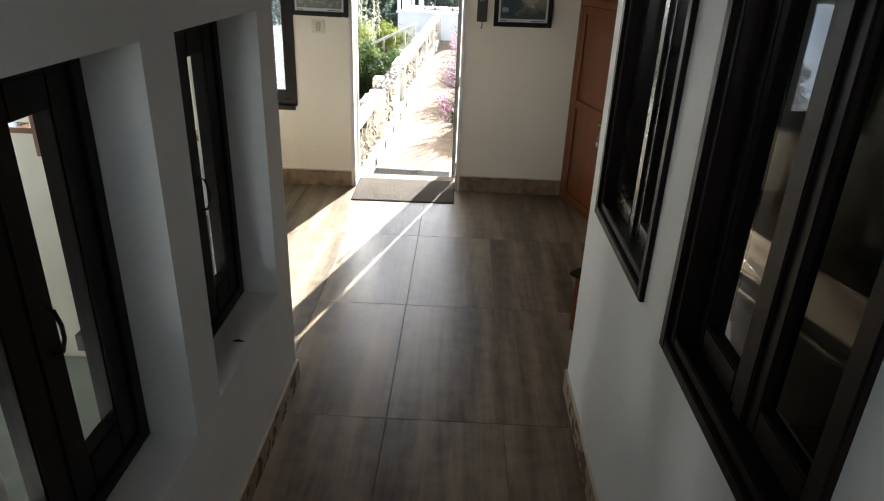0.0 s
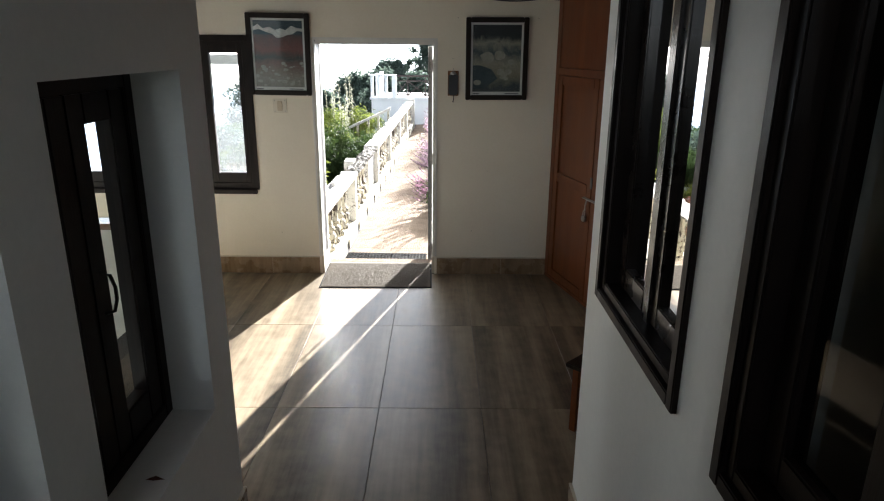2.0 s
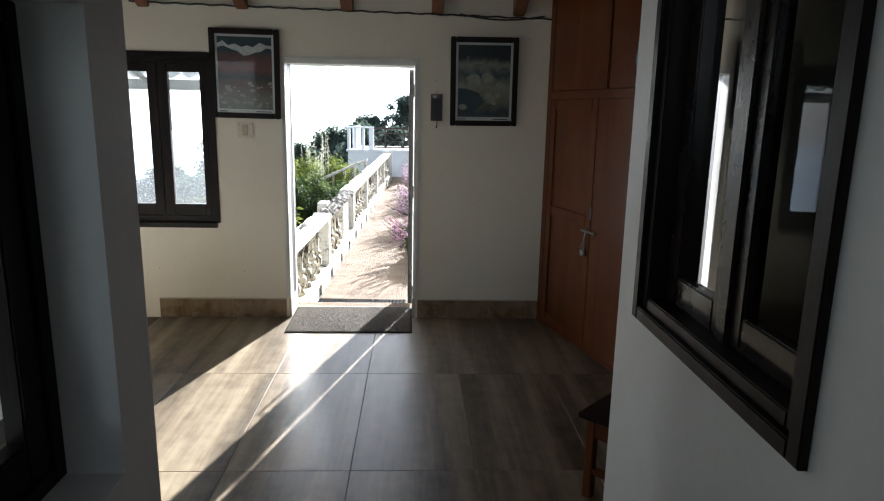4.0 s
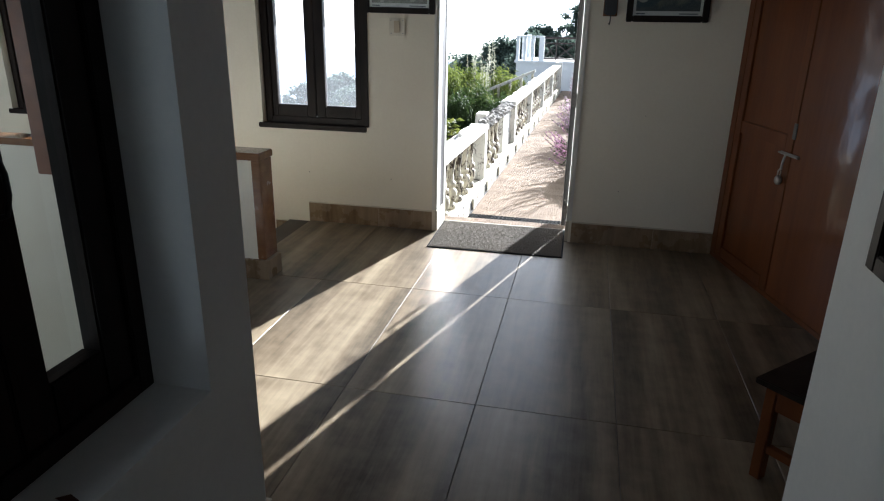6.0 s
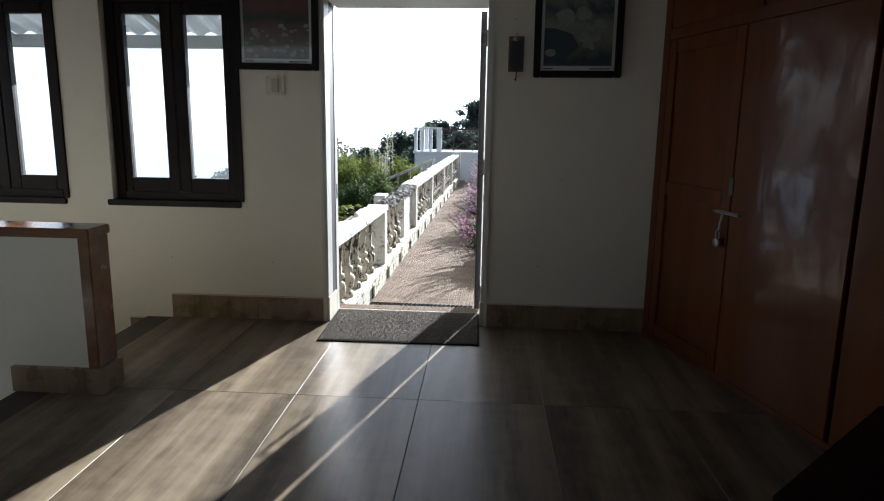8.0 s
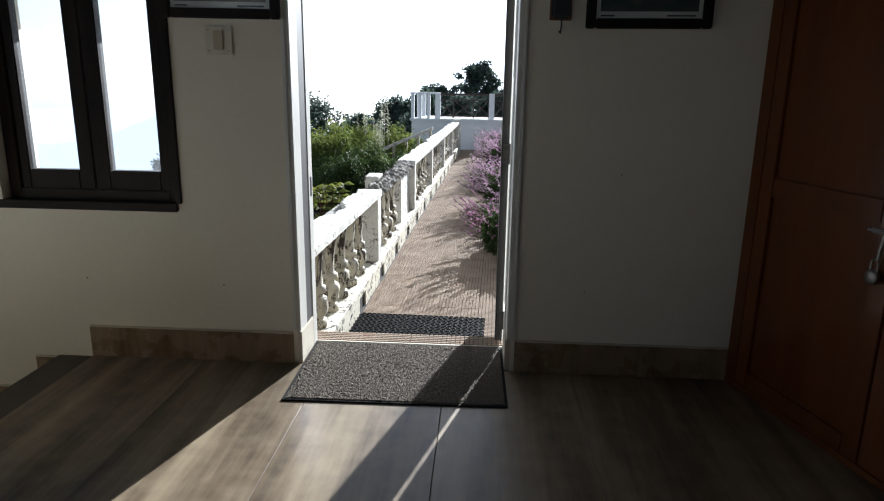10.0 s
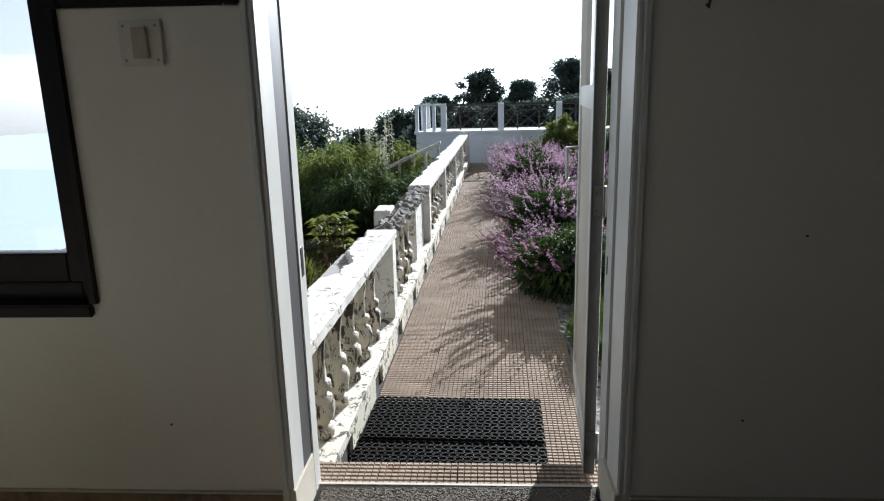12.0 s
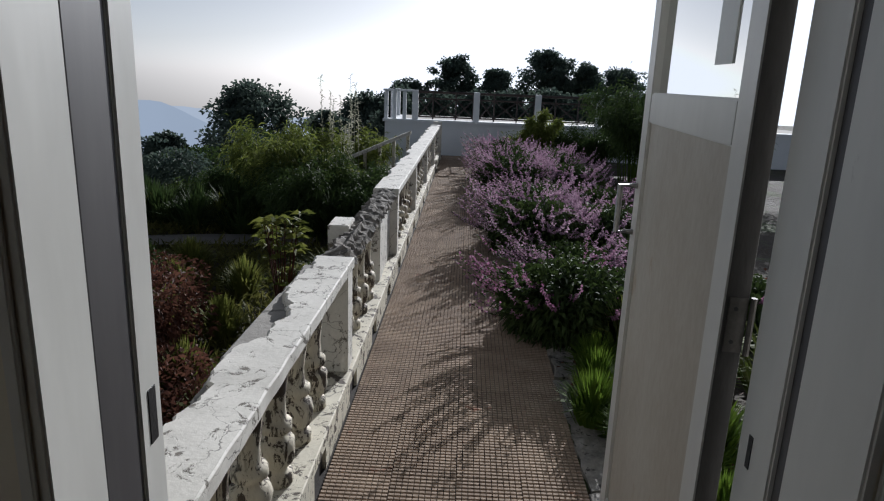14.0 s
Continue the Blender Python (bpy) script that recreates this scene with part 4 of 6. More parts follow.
# switch, key holder, cable
sw = thing("light_switch", "yellowed ivory light switch on a wall plate", "light switch", m=Matrix.Translation((-1.674, YW - 0.001, 1.542)))
part("plate", box(-0.062, 0.062, -0.009, 0, -0.062, 0.062, 0.004), M_IVORY, sw)
part("rocker", box(-0.022, 0.022, -0.018, -0.0092, -0.042, 0.042, 0.003), M_IVORYDARK, sw)
for u in (-0.045, 0.045):
    for v in (-0.045, 0.045):
        part("screw", tube([(u, -0.0092, v), (u, -0.0115, v)], 0.004), M_STEEL, sw)
key = thing("wall_torch_holder", "small black hanging holder with a pull hook", "wall holder", m=Matrix.Translation((-0.165, YW - 0.001, 1.64)))
part("board", box(-0.047, 0.047, -0.01, 0, 0.0, 0.21, 0.003), M_CAPWOOD, key, "thin brown backing board")
part("body", box(-0.041, 0.041, -0.034, -0.0105, 0.006, 0.185, 0.01), M_BLACK, key)
part("knob", lathe([(0.004, 0), (0.026, 0.004), (0.022, 0.02), (0.006, 0.03)], 12, at=(0, -0.03, 0.176)), M_STEEL, key, "grey top clip")
part("hook", tube([(0.004, -0.02, 0.006), (0.004, -0.022, -0.03), (0.0, -0.022, -0.055), (-0.006, -0.022, -0.045)], 0.004), M_BLACK, key)
part("nail", tube([(0, 0, 0.222), (0, -0.014, 0.226)], 0.004), M_STEEL, key)
cab = thing("wall_cable", "thin dark electric cable sagging along the top of the wall", "cable")
pts = [(-2.5 + 0.05 * i, YW - 0.012, 2.487 - 0.016 * i * 0.05 - 0.008 * math.sin(i * 0.9) ** 2) for i in range(66)]
part("wire", tube(pts, 0.0065, 6), M_BLACK, cab)
pts = [(0.0 + 0.06 * i, YW - 0.026, 2.45 - 0.035 * math.sin(i / 11 * math.pi)) for i in range(12)]
part("wire", tube(pts, 0.006, 6), M_BLACK, cab)
for (x, z) in ((-2.42, 0.41), (-1.73, 0.395), (0.02, 0.42), (0.15, 0.98), (-0.17, 1.95), (-0.13, 2.28), (0.55, 2.28)):
    nail = thing("nail", "small dark nail in the wall", "nail", "wall nails", Matrix.Translation((x, YW, z)))
    part("shank", tube([(0, 0.002, 0), (0, -0.007, 0.001)], 0.003, 6), M_IRON, nail)

# dead leaf on the window sill
bit = thing("dry_leaf", "small brown dry leaf on the window sill", "leaf", m=Matrix.Translation((XL - 0.055, 3.0, LZ[0] + 0.004)))
quick("blade", [(-0.03, 0, 0), (0, 0.012, 0.006), (0.035, 0, 0.001), (0, -0.011, 0.004)], [(0, 1, 2, 3)], M_RUSTLEAF, bit)

# door mat
mat_ob = thing("door_mat", "grey-brown looped door mat with a dark border", "door mat", m=Matrix.Translation((-0.845, 6.94, 0)) @ Matrix.Rotation(radians(0.9), 4, "Z"))
part("backing", box(-0.5, 0.5, -0.345, 0.335, 0.0, 0.007, 0.002), M_RUBBER, mat_ob, "black rubber backing and edge")
nx, ny = 250, 168
rng = np.random.default_rng(3)
gx, gy = np.meshgrid(np.linspace(-0.488, 0.488, nx), np.linspace(-0.333, 0.323, ny))
gz = 0.009 + 0.0042 * rng.random(gx.shape)
gz[0, :] = gz[-1, :] = 0.0065
gz[:, 0] = gz[:, -1] = 0.0065
vv = np.stack([gx + 0.0012 * rng.standard_normal(gx.shape), gy + 0.0012 * rng.standard_normal(gx.shape), gz], -1).reshape(-1, 3)
ii = np.arange(nx * ny).reshape(ny, nx)
ff = np.stack([ii[:-1, :-1], ii[:-1, 1:], ii[1:, 1:], ii[1:, :-1]], -1).reshape(-1, 4)
quick("surface", vv.tolist(), ff.tolist(), M_MAT, mat_ob)

# ---- outdoors ----
PZ = -0.365          # the path's surface


def bal_x(y):
    """The path-side edge of the balustrade."""
    return -1.425 + 0.0262 * (y - 7.67)


def ground_z(x, y):
    """Garden level: a terrace beside the path, then the hillside falling into the valley."""
    if x > bal_x(y) - 0.12:
        z = PZ - 0.03 + 0.05 * noise.noise(Vector((x * 0.6, y * 0.6, 0)))
        far = max(0.0, y - 46) + max(0.0, x - 30)
    else:
        z = -1.15 + 0.10 * noise.noise(Vector((x * 0.35, y * 0.35, 3)))
        far = 1.5 * max(0.0, -x - 6.6) + max(0.0, y - 46)
    return z - 0.45 * far if far < 900 else -405.0


xs = [-3800, -2400, -1500, -900, -500, -260, -140, -80, -50, -32, -22, -16, -12, -9] + [-8 + 0.5 * i for i in range(13)] + [-1.95, -1.72, -1.6, -0.2, 0.0] + [0.5 * i for i in range(1, 15)] + [9, 12, 18, 30, 60, 140, 300, 700, 1500, 3800]
ys = [-3800, -1500, -500, -100, -20, 7.29] + [7.6 + 0.6 * i for i in range(30)] + [27, 30, 34, 40, 46, 60, 90, 150, 300, 700, 1500, 3800]
verts, faces = [], []
for y in ys:
    for x in xs:
        z = ground_z(x, y) if y > 7 else min(-1.6, ground_z(x, y))
        if y <= 7.3 and -7 < x < 4:
            z = -1.7
        verts.append((x, y, z))
nxs = len(xs)
for j in range(len(ys) - 1):
    for i in range(nxs - 1):
        faces.append((j * nxs + i, j * nxs + i + 1, (j + 1) * nxs + i + 1, (j + 1) * nxs + i))
ground = quick("ground", verts, faces, M_SOIL)
tagged(ground, "dark garden soil and rough grass on the hillside", "ground", kind="structure")

# far ridges, with haze and daylight put into a glowing colour
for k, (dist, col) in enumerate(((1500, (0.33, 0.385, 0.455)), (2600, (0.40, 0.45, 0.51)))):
    pts = []
    for i in range(141):
        deg = -80 + 115 * i / 140
        a = radians(deg)
        rough_ = 9 * noise.noise(Vector((i * 0.16, 2.0, k))) + 4 * noise.noise(Vector((i * 0.6, 5.0, k)))
        if k == 0:
            h = -146 + 84 * math.exp(-((deg + 24.5) / 5.5) ** 2) + 52 * math.exp(-((deg + 44) / 11.0) ** 2) + rough_
        else:
            h = -165 + 75 * math.exp(-((deg + 33) / 13.0) ** 2) + 1.6 * rough_
        pts.append((dist * math.sin(a), dist * math.cos(a), h))
    vs = pts + [(x, y, -405) for x, y, _ in pts]
    rg = quick("backdrop_%d" % (k + 1), vs, [(i, i + 1, 141 + i + 1, 141 + i) for i in range(140)], haze("ridge_haze_glow", col))
    tagged(rg, "far mountain ridge, pale blue haze put into its glowing colour", "backdrop", kind="structure")

# path
path = tagged(new("path"), "brown ribbed paving path between balustrade and flower bed", "path", kind="structure")
Y0, Y1 = YW + 0.455, 22.6
v = []
for y in (Y0, Y1):
    for x, z in ((bal_x(y) - 0.02, PZ - 0.012), (bal_x(y) + 1.22, PZ - 0.012), (bal_x(y) + 1.22, PZ - 0.2), (bal_x(y) - 0.02, PZ - 0.2)):
        v.append((x, y, z))
quick("bed", v, [(0, 1, 5, 4), (1, 2, 6, 5), (2, 3, 7, 6), (3, 0, 4, 7), (0, 3, 2, 1), (4, 5, 6, 7)], M_PATHBED, path)
kb = tagged(new("kerb"), "broken grey concrete kerb along the flower bed", "kerb", kind="structure")
rk = random.Random(11)
y = Y0 + 0.3
while y < Y1:
    ln = 0.45 + 0.25 * rk.random()
    x = bal_x(y) + 1.225
    bm = box(x, x + (0.24 if y < 9.6 else 0.12) + 0.05 * rk.random(), y + 0.01, y + ln - 0.01, PZ - 0.2, PZ - 0.01 + 0.04 * rk.random())
    bmesh.ops.subdivide_edges(bm, edges=bm.edges[:], cuts=5, use_grid_fill=True)
    for w in bm.verts:
        w.co += 0.026 * noise.noise_vector(w.co * 9) + 0.012 * noise.noise_vector(w.co * 27)
    part("stone", bm, M_KERB, kb)
    y += ln

# balustrade
bal = thing("balustrade", "white flaking balustrade with a broken coping along the path", "balustrade")


def slab(y0, y1, xl, xr, z0, z1, mat, name, ragged=0.0, cuts=0, label="", seed=0):
    """A beam that follows the balustrade; offsets from its path-side edge; a ragged outer edge where worn."""
    n = max(1, cuts)
    bm = bmesh.new()
    rows = []
    for i in range(n + 1):
        yy = y0 + (y1 - y0) * i / n
        bite = noise.noise(Vector((yy * 2.3, seed, 0.5)))
        r = ragged * max(0.0, 0.5 * math.floor(bite * 4.0 + 1.0) / 2.0 + 0.3 * bite + 0.3 * noise.noise(Vector((yy * 9, seed, 2.5))) + 0.16 * noise.noise(Vector((yy * 31, seed, 4.5))))
        rough = 0.004 * noise.noise(Vector((yy * 8, 4, seed))) if ragged else 0
        rows.append([bm.verts.new(p) for p in ((bal_x(yy) + xl + r, yy, z0), (bal_x(yy) + xr + rough, yy, z0), (bal_x(yy) + xr + rough, yy, z1 - 0.004), (bal_x(yy) + xr - 0.006 + rough, yy, z1), (bal_x(yy) + xl + r + 0.012, yy, z1 + rough), (bal_x(yy) + xl + r, yy, z1 - 0.012))])
    for a, b in zip(rows, rows[1:]):
        for k in range(6):
            bm.faces.new((a[k], a[(k + 1) % 6], b[(k + 1) % 6], b[k]))
    bm.faces.new(rows[0])
    bm.faces.new(rows[-1][::-1])
    bmesh.ops.recalc_face_normals(bm, faces=bm.faces)
    return part(name, bm, mat, bal, label)


CAPZ = 0.445
slab(7.31, 9.80, -0.235, 0.0, CAPZ - 0.055, CAPZ, M_PEEL, "coping", 0.085, 170, "white coping with flaking paint and chipped edge", 1)
slab(12.2, 21.45, -0.235, 0.0, CAPZ - 0.055, CAPZ, M_PEEL, "coping", 0.07, 300, "white coping with flaking paint", 5)
slab(7.31, 9.80, -0.29, -0.06, CAPZ - 0.11, CAPZ - 0.056, M_CONCRETE, "coping_edge", 0.05, 120, "bare mortar under the broken edge", 8)
# bare rubble stretch
bm = bmesh.new()
n = 170
prev = None
for i in range(n + 1):
    yy = 9.8 + 2.4 * i / n
    ring = []
    for k in range(10):
        a = k / 9 * math.pi
        rr = 1 + 0.5 * noise.noise(Vector((yy * 7, k * 0.9, 1.0))) + 0.28 * noise.noise(Vector((yy * 23, k * 2.1, 6.0)))
        ring.append(bm.verts.new((bal_x(yy) - 0.115 + 0.095 * rr * math.cos(a), yy, CAPZ - 0.12 + 0.075 * rr * math.sin(a) + (0.045 if k in (0, 9) else 0.045))))
    if prev:
        for k in range(9):
            bm.faces.new((prev[k], prev[k + 1], ring[k + 1], ring[k]))
        bm.faces.new((prev[9], prev[0], ring[0], ring[9]))
    else:
        bm.faces.new(ring)
    prev = ring
bm.faces.new(prev[::-1])
bmesh.ops.recalc_face_normals(bm, faces=bm.faces)
part("bare_coping", bm, M_RUBBLE, bal, "bare grey rubble coping")
# plinth with drain slots
drain = [8.02 + 0.875 * i for i in range(15)]
edges = [7.46] + [e for d in drain for e in (d - 0.13, d + 0.11)] + [21.45]
for a, b in zip(edges[::2], edges[1::2]):
    slab(a, b, -0.24, 0.005, PZ - 0.05, PZ + 0.125, M_PEEL2, "plinth_block", 0, 4)
# black blocks stand in for the dirt and shade inside the slots
for d in drain:
    slab(d - 0.131, d + 0.111, -0.20, -0.012, PZ - 0.05, PZ + 0.124, M_PATHBED, "drain_dark", 0, 1, "black block for the dirt and shade inside a drain hole")
slab(7.46, 21.45, -0.25, 0.012, PZ + 0.126, PZ + 0.185, M_PEEL2, "plinth", 0.0, 60, "grimy white plinth beam")
# posts
for y in (7.42, 9.72, 12.28, 14.5, 16.8, 19.1, 21.35):
    x = bal_x(y)
    part("post", box(x - 0.215, x - 0.008, y - 0.085, y + 0.085, PZ + 0.186, CAPZ - 0.056, 0.006), M_PEEL, bal)
part("end_pillar", box(bal_x(21.5) - 0.17, bal_x(21.5) + 0.03, 21.46, 21.66, PZ, CAPZ + 0.06, 0.006), M_PEEL, bal)
part("panel", box(bal_x(11.6) - 0.16, bal_x(11.6) - 0.06, 11.35, 12.19, PZ + 0.186, CAPZ - 0.06, 0.004), M_PEEL, bal, "flat white panel")
part("stub", box(bal_x(10.65) - 0.30, bal_x(10.65) - 0.16, 10.5, 10.78, CAPZ - 0.3, CAPZ + 0.02, 0.006), M_PEEL, bal, "short white stub pillar")
# turned balusters, one shape
prof = [(0.066, 0.0), (0.066, 0.048), (0.047, 0.054), (0.047, 0.072), (0.066, 0.09), (0.076, 0.13), (0.077, 0.17), (0.072, 0.2), (0.048, 0.212), (0.046, 0.236), (0.066, 0.242), (0.066, 0.276), (0.045, 0.284), (0.041, 0.36), (0.046, 0.43), (0.054, 0.49), (0.054, 0.505), (0.064, 0.512), (0.064, 0.582)]
hb = CAPZ - 0.056 - (PZ + 0.186)
bm = lathe([(r, z * hb / 0.582) for r, z in prof], 12)
for w in bm.verts:
    w.co += 0.006 * noise.noise_vector(w.co * 22)
bme = mesh_of("baluster", bm, M_BALUSTER)
yb = [7.66 + 0.315 * i for i in range(6)] + [10.0, 10.32, 10.62, 10.93] + [s + 0.33 + 0.327 * i for s in (12.3, 14.55, 16.85, 19.15) for i in range(6)]
for i, y in enumerate(yb):
    ob = new("baluster", bme)
    ob.parent = bal
    ob.matrix_local = Matrix.Translation((bal_x(y) - 0.11, y, PZ + 0.186)) @ Matrix.Rotation(i * 1.7, 4, "Z")

# rubber ring mats
def ring_mat(w, d, cell, th, rows_off=0.5):
    """Open lattice of eight-sided rings."""
    bm = bmesh.new()
    nx, ny = round(w / cell), round(d / (cell * 0.86))
    for j in range(ny):
        for i in range(nx):
            cx = (i + 0.5 + (rows_off * 0.5 if j % 2 else -rows_off * 0.5) * 0.5) * w / nx - w / 2
            cy = (j + 0.5) * d / ny - d / 2
            o, inn = [], []
            for k in range(8):
                a = (k + 0.5) * math.tau / 8
                c, s = math.cos(a), math.sin(a)
                o.append((cx + 0.55 * w / nx * c, cy + 0.55 * d / ny * s))
                inn.append((cx + 0.455 * w / nx * c, cy + 0.455 * d / ny * s))
            to = [bm.verts.new((*p, th)) for p in o]
            ti = [bm.verts.new((*p, th)) for p in inn]
            bi = [bm.verts.new((*p, 0)) for p in inn]
            bo = [bm.verts.new((*p, 0)) for p in o]
            for k in range(8):
                q = (k + 1) % 8
                bm.faces.new((to[k], to[q], ti[q], ti[k]))
                bm.faces.new((ti[k], ti[q], bi[q], bi[k]))
                bm.faces.new((to[q], to[k], bo[k], bo[q]))
    return bm


rm = thing("rubber_ring_mat", "black open rubber ring mat lying on the path", "rubber mat", "rubber mats", Matrix.Translation((-0.905, 8.46, PZ + 0.0165)) @ Matrix.Rotation(radians(-1.8), 4, "Z"))
part("lattice", ring_mat(0.945, 0.47, 0.0392, 0.012), M_RUBBER, rm)
rm2 = thing("rubber_ring_mat", "black open rubber ring mat lying below the threshold", "rubber mat", "rubber mats", Matrix.Translation((-0.93, 7.95, PZ + 0.0042)) @ Matrix.Rotation(radians(-1.8), 4, "Z"))
part("lattice", ring_mat(0.965, 0.66, 0.0402, 0.012), M_RUBBER, rm2)

# upper terrace at the path's end
TY = 22.6
ter = thing("upper_terrace", "whitewashed raised terrace wall with post and iron railing", "terrace")
part("wall", box(-2.45, 9.0, TY, TY + 0.3, -1.3, 0.40), M_TERRACE, ter)
part("ledge", box(-2.5, 9.0, TY - 0.05, TY + 0.35, 0.401, 0.47, 0.006), M_TERRACE, ter)
part("side_wall", box(-2.449, -2.15, TY + 0.301, TY + 3.4, -1.3, 0.399), M_TERRACE, ter)
part("deck", box(-2.149, 9.0, TY + 0.301, TY + 3.4, 0.2, 0.399), M_CONCRETE, ter)
RT = 1.155
for x in (-1.72, -0.22, 1.28, 2.78, 4.28, 5.78):
    part("post", box(x - 0.075, x + 0.075, TY + 0.04, TY + 0.19, 0.471, RT + 0.01, 0.006), M_TERRACE, ter)
for x in (-2.43, -2.22, -1.98):
    part("post", box(x - 0.045, x + 0.045, TY + 0.05, TY + 0.18, 0.471, RT - 0.03, 0.006), M_TERRACE, ter)
part("top_rail", box(-2.5, -1.645, TY + 0.03, TY + 0.2, RT - 0.029, RT + 0.02, 0.005), M_TERRACE, ter)
for y in (TY + 1.5, TY + 3.0):
    part("post", box(-2.44, -2.3, y - 0.07, y + 0.07, 0.40, RT, 0.006), M_TERRACE, ter)
for a, b in zip((-1.645, -0.145, 1.355, 2.855, 4.355), (-0.295, 1.205, 2.705, 4.205, 5.705)):
    g = thing("railing_panel", "dark iron railing panel with crossed bars between white posts", "railing", "terrace railing panels")
    y = TY + 0.115
    for z in (0.54, 0.98, 1.13):
        part("rail", tube([(a, y, z), (b, y, z)], 0.032 if z > 1.1 else 0.02, 6), M_IRON, g)
    for x0, x1 in ((a, a + 0.36), (a + 0.36, a + 0.92), (a + 0.92, b)):
        part("bar", tube([(x1, y, 0.48), (x1, y, 1.13)], 0.019, 6), M_IRON, g)
        part("brace", tube([(x0, y, 0.54), (x1, y, 0.98)], 0.016, 6), M_IRON, g)
        part("brace", tube([(x0, y, 0.98), (x1, y, 0.54)], 0.016, 6), M_IRON, g)
# side steps with a sloping parapet
st = thing("garden_steps", "white garden steps with a sloping parapet", "steps")
bm = bmesh.new()
v8 = [(-1.62, 19.4, 0.43), (-1.62, 19.52, 0.43), (-1.62, 19.52, 0.36), (-1.62, 19.4, 0.36), (-3.05, 18.4, -0.16), (-3.05, 18.52, -0.16), (-3.05, 18.52, -0.23), (-3.05, 18.4, -0.23)]
vs = [bm.verts.new(p) for p in v8]
for f in ((0, 1, 2, 3), (7, 6, 5, 4), (0, 4, 5, 1), (1, 5, 6, 2), (2, 6, 7, 3), (3, 7, 4, 0)):
    bm.faces.new([vs[k] for k in f])
bmesh.ops.recalc_face_normals(bm, faces=bm.faces)
part("parapet_rail", bm, M_PEEL, st)
for k in range(6):
    f = k / 5
    x, y, z = -1.68 - 1.3 * f, 19.42 - 0.95 * f, 0.36 - 0.55 * f
    part("post", box(x - 0.03, x + 0.03, y, y + 0.07, -1.2, z), M_PEEL2, st)
for k in range(5):
    part("step", box(-2.0 - 0.26 * (k + 1), -2.0 - 0.26 * k, 19.0, 20.6, -1.25, -0.38 - 0.15 * k, 0.004), M_CONCRETE, st)
wt = thing("garden_path", "narrow pale concrete path across the lower garden", "path")
bm = bmesh.new()
pr = None
for i in range(25):
    f = i / 24
    x, y = -9.5 + 6.6 * f, 14.6 + 1.7 * f + 0.25 * math.sin(4 * f)
    q = [bm.verts.new((x, y - 0.32, ground_z(x, y) + 0.05)), bm.verts.new((x, y + 0.32, ground_z(x, y) + 0.05))]
    if pr:
        bm.faces.new((pr[0], q[0], q[1], pr[1]))
    pr = q
bmesh.ops.solidify(bm, geom=bm.faces, thickness=0.14)
part("slab", bm, M_CONCRETE, wt)

# eave over the windows
ev = thing("porch_eave", "corrugated metal eave on grey timbers outside the windows", "eave")
n = 130
vs, fs = [], []
for i in range(n + 1):
    x = -5.9 + 4.3 * i / n
    for (y, z) in ((YW + 0.31, 2.22), (YW + 1.1, 1.985)):
        vs.append((x, y, z + 0.018 * math.sin(i * 1.25)))
for i in range(n):
    fs.append((2 * i, 2 * i + 1, 2 * i + 3, 2 * i + 2))
bm = bmesh.new()
bv = [bm.verts.new(p) for p in vs]
for f in fs:
    bm.faces.new([bv[k] for k in f])
bmesh.ops.solidify(bm, geom=bm.faces, thickness=0.003)
part("sheet", bm, M_CORRUGATED, ev)
part("beam", box(-5.9, -1.6, YW + 0.92, YW + 0.98, 1.86, 1.955, 0.004), M_EAVE, ev)
for x in (-5.2, -4.0, -2.75, -1.7):
    part("bracket", tube([(x, YW + 0.30, 2.1), (x, YW + 0.93, 1.91)], 0.025, 6), M_EAVE, ev)


# ---- plants ----
def leaf_mesh(name, centres, dirs, length, width, mat, parent, rng, bend=0.25, label=""):
    """Many narrow leaves: each a bent strip of two quads."""
    n = len(centres)
    d = dirs / (np.linalg.norm(dirs, axis=1, keepdims=True) + 1e-9)
    side = np.cross(d, rng.standard_normal((n, 3)))
    side /= np.linalg.norm(side, axis=1, keepdims=True) + 1e-9
    L = (length * (0.6 + 0.8 * rng.random(n)))[:, None]
    w = (width * (0.7 + 0.6 * rng.random(n)))[:, None]
    down = np.zeros((n, 3))
    down[:, 2] = -1
    p0, p1 = centres, centres + d * L * 0.55
    p2 = centres + d * L + down * L * bend
    v = np.stack([p0, p1 + side * w, p2, p1 - side * w], 1).reshape(-1, 3)
    i = np.arange(n)[:, None] * 4
    return quick(name, v.tolist(), (i + np.array([[0, 1, 2, 3]])).tolist(), mat, parent, label)


def blob_points(n, c, r, rng, shell=0.55):
    """Points in an ellipsoid, denser towards its skin, and the way out from its middle."""
    d = rng.standard_normal((n, 3))
    d /= np.linalg.norm(d, axis=1, keepdims=True)
    s = shell + (1 - shell) * rng.random((n, 1)) ** 0.6
    return np.array(c) + d * s * np.array(r), d


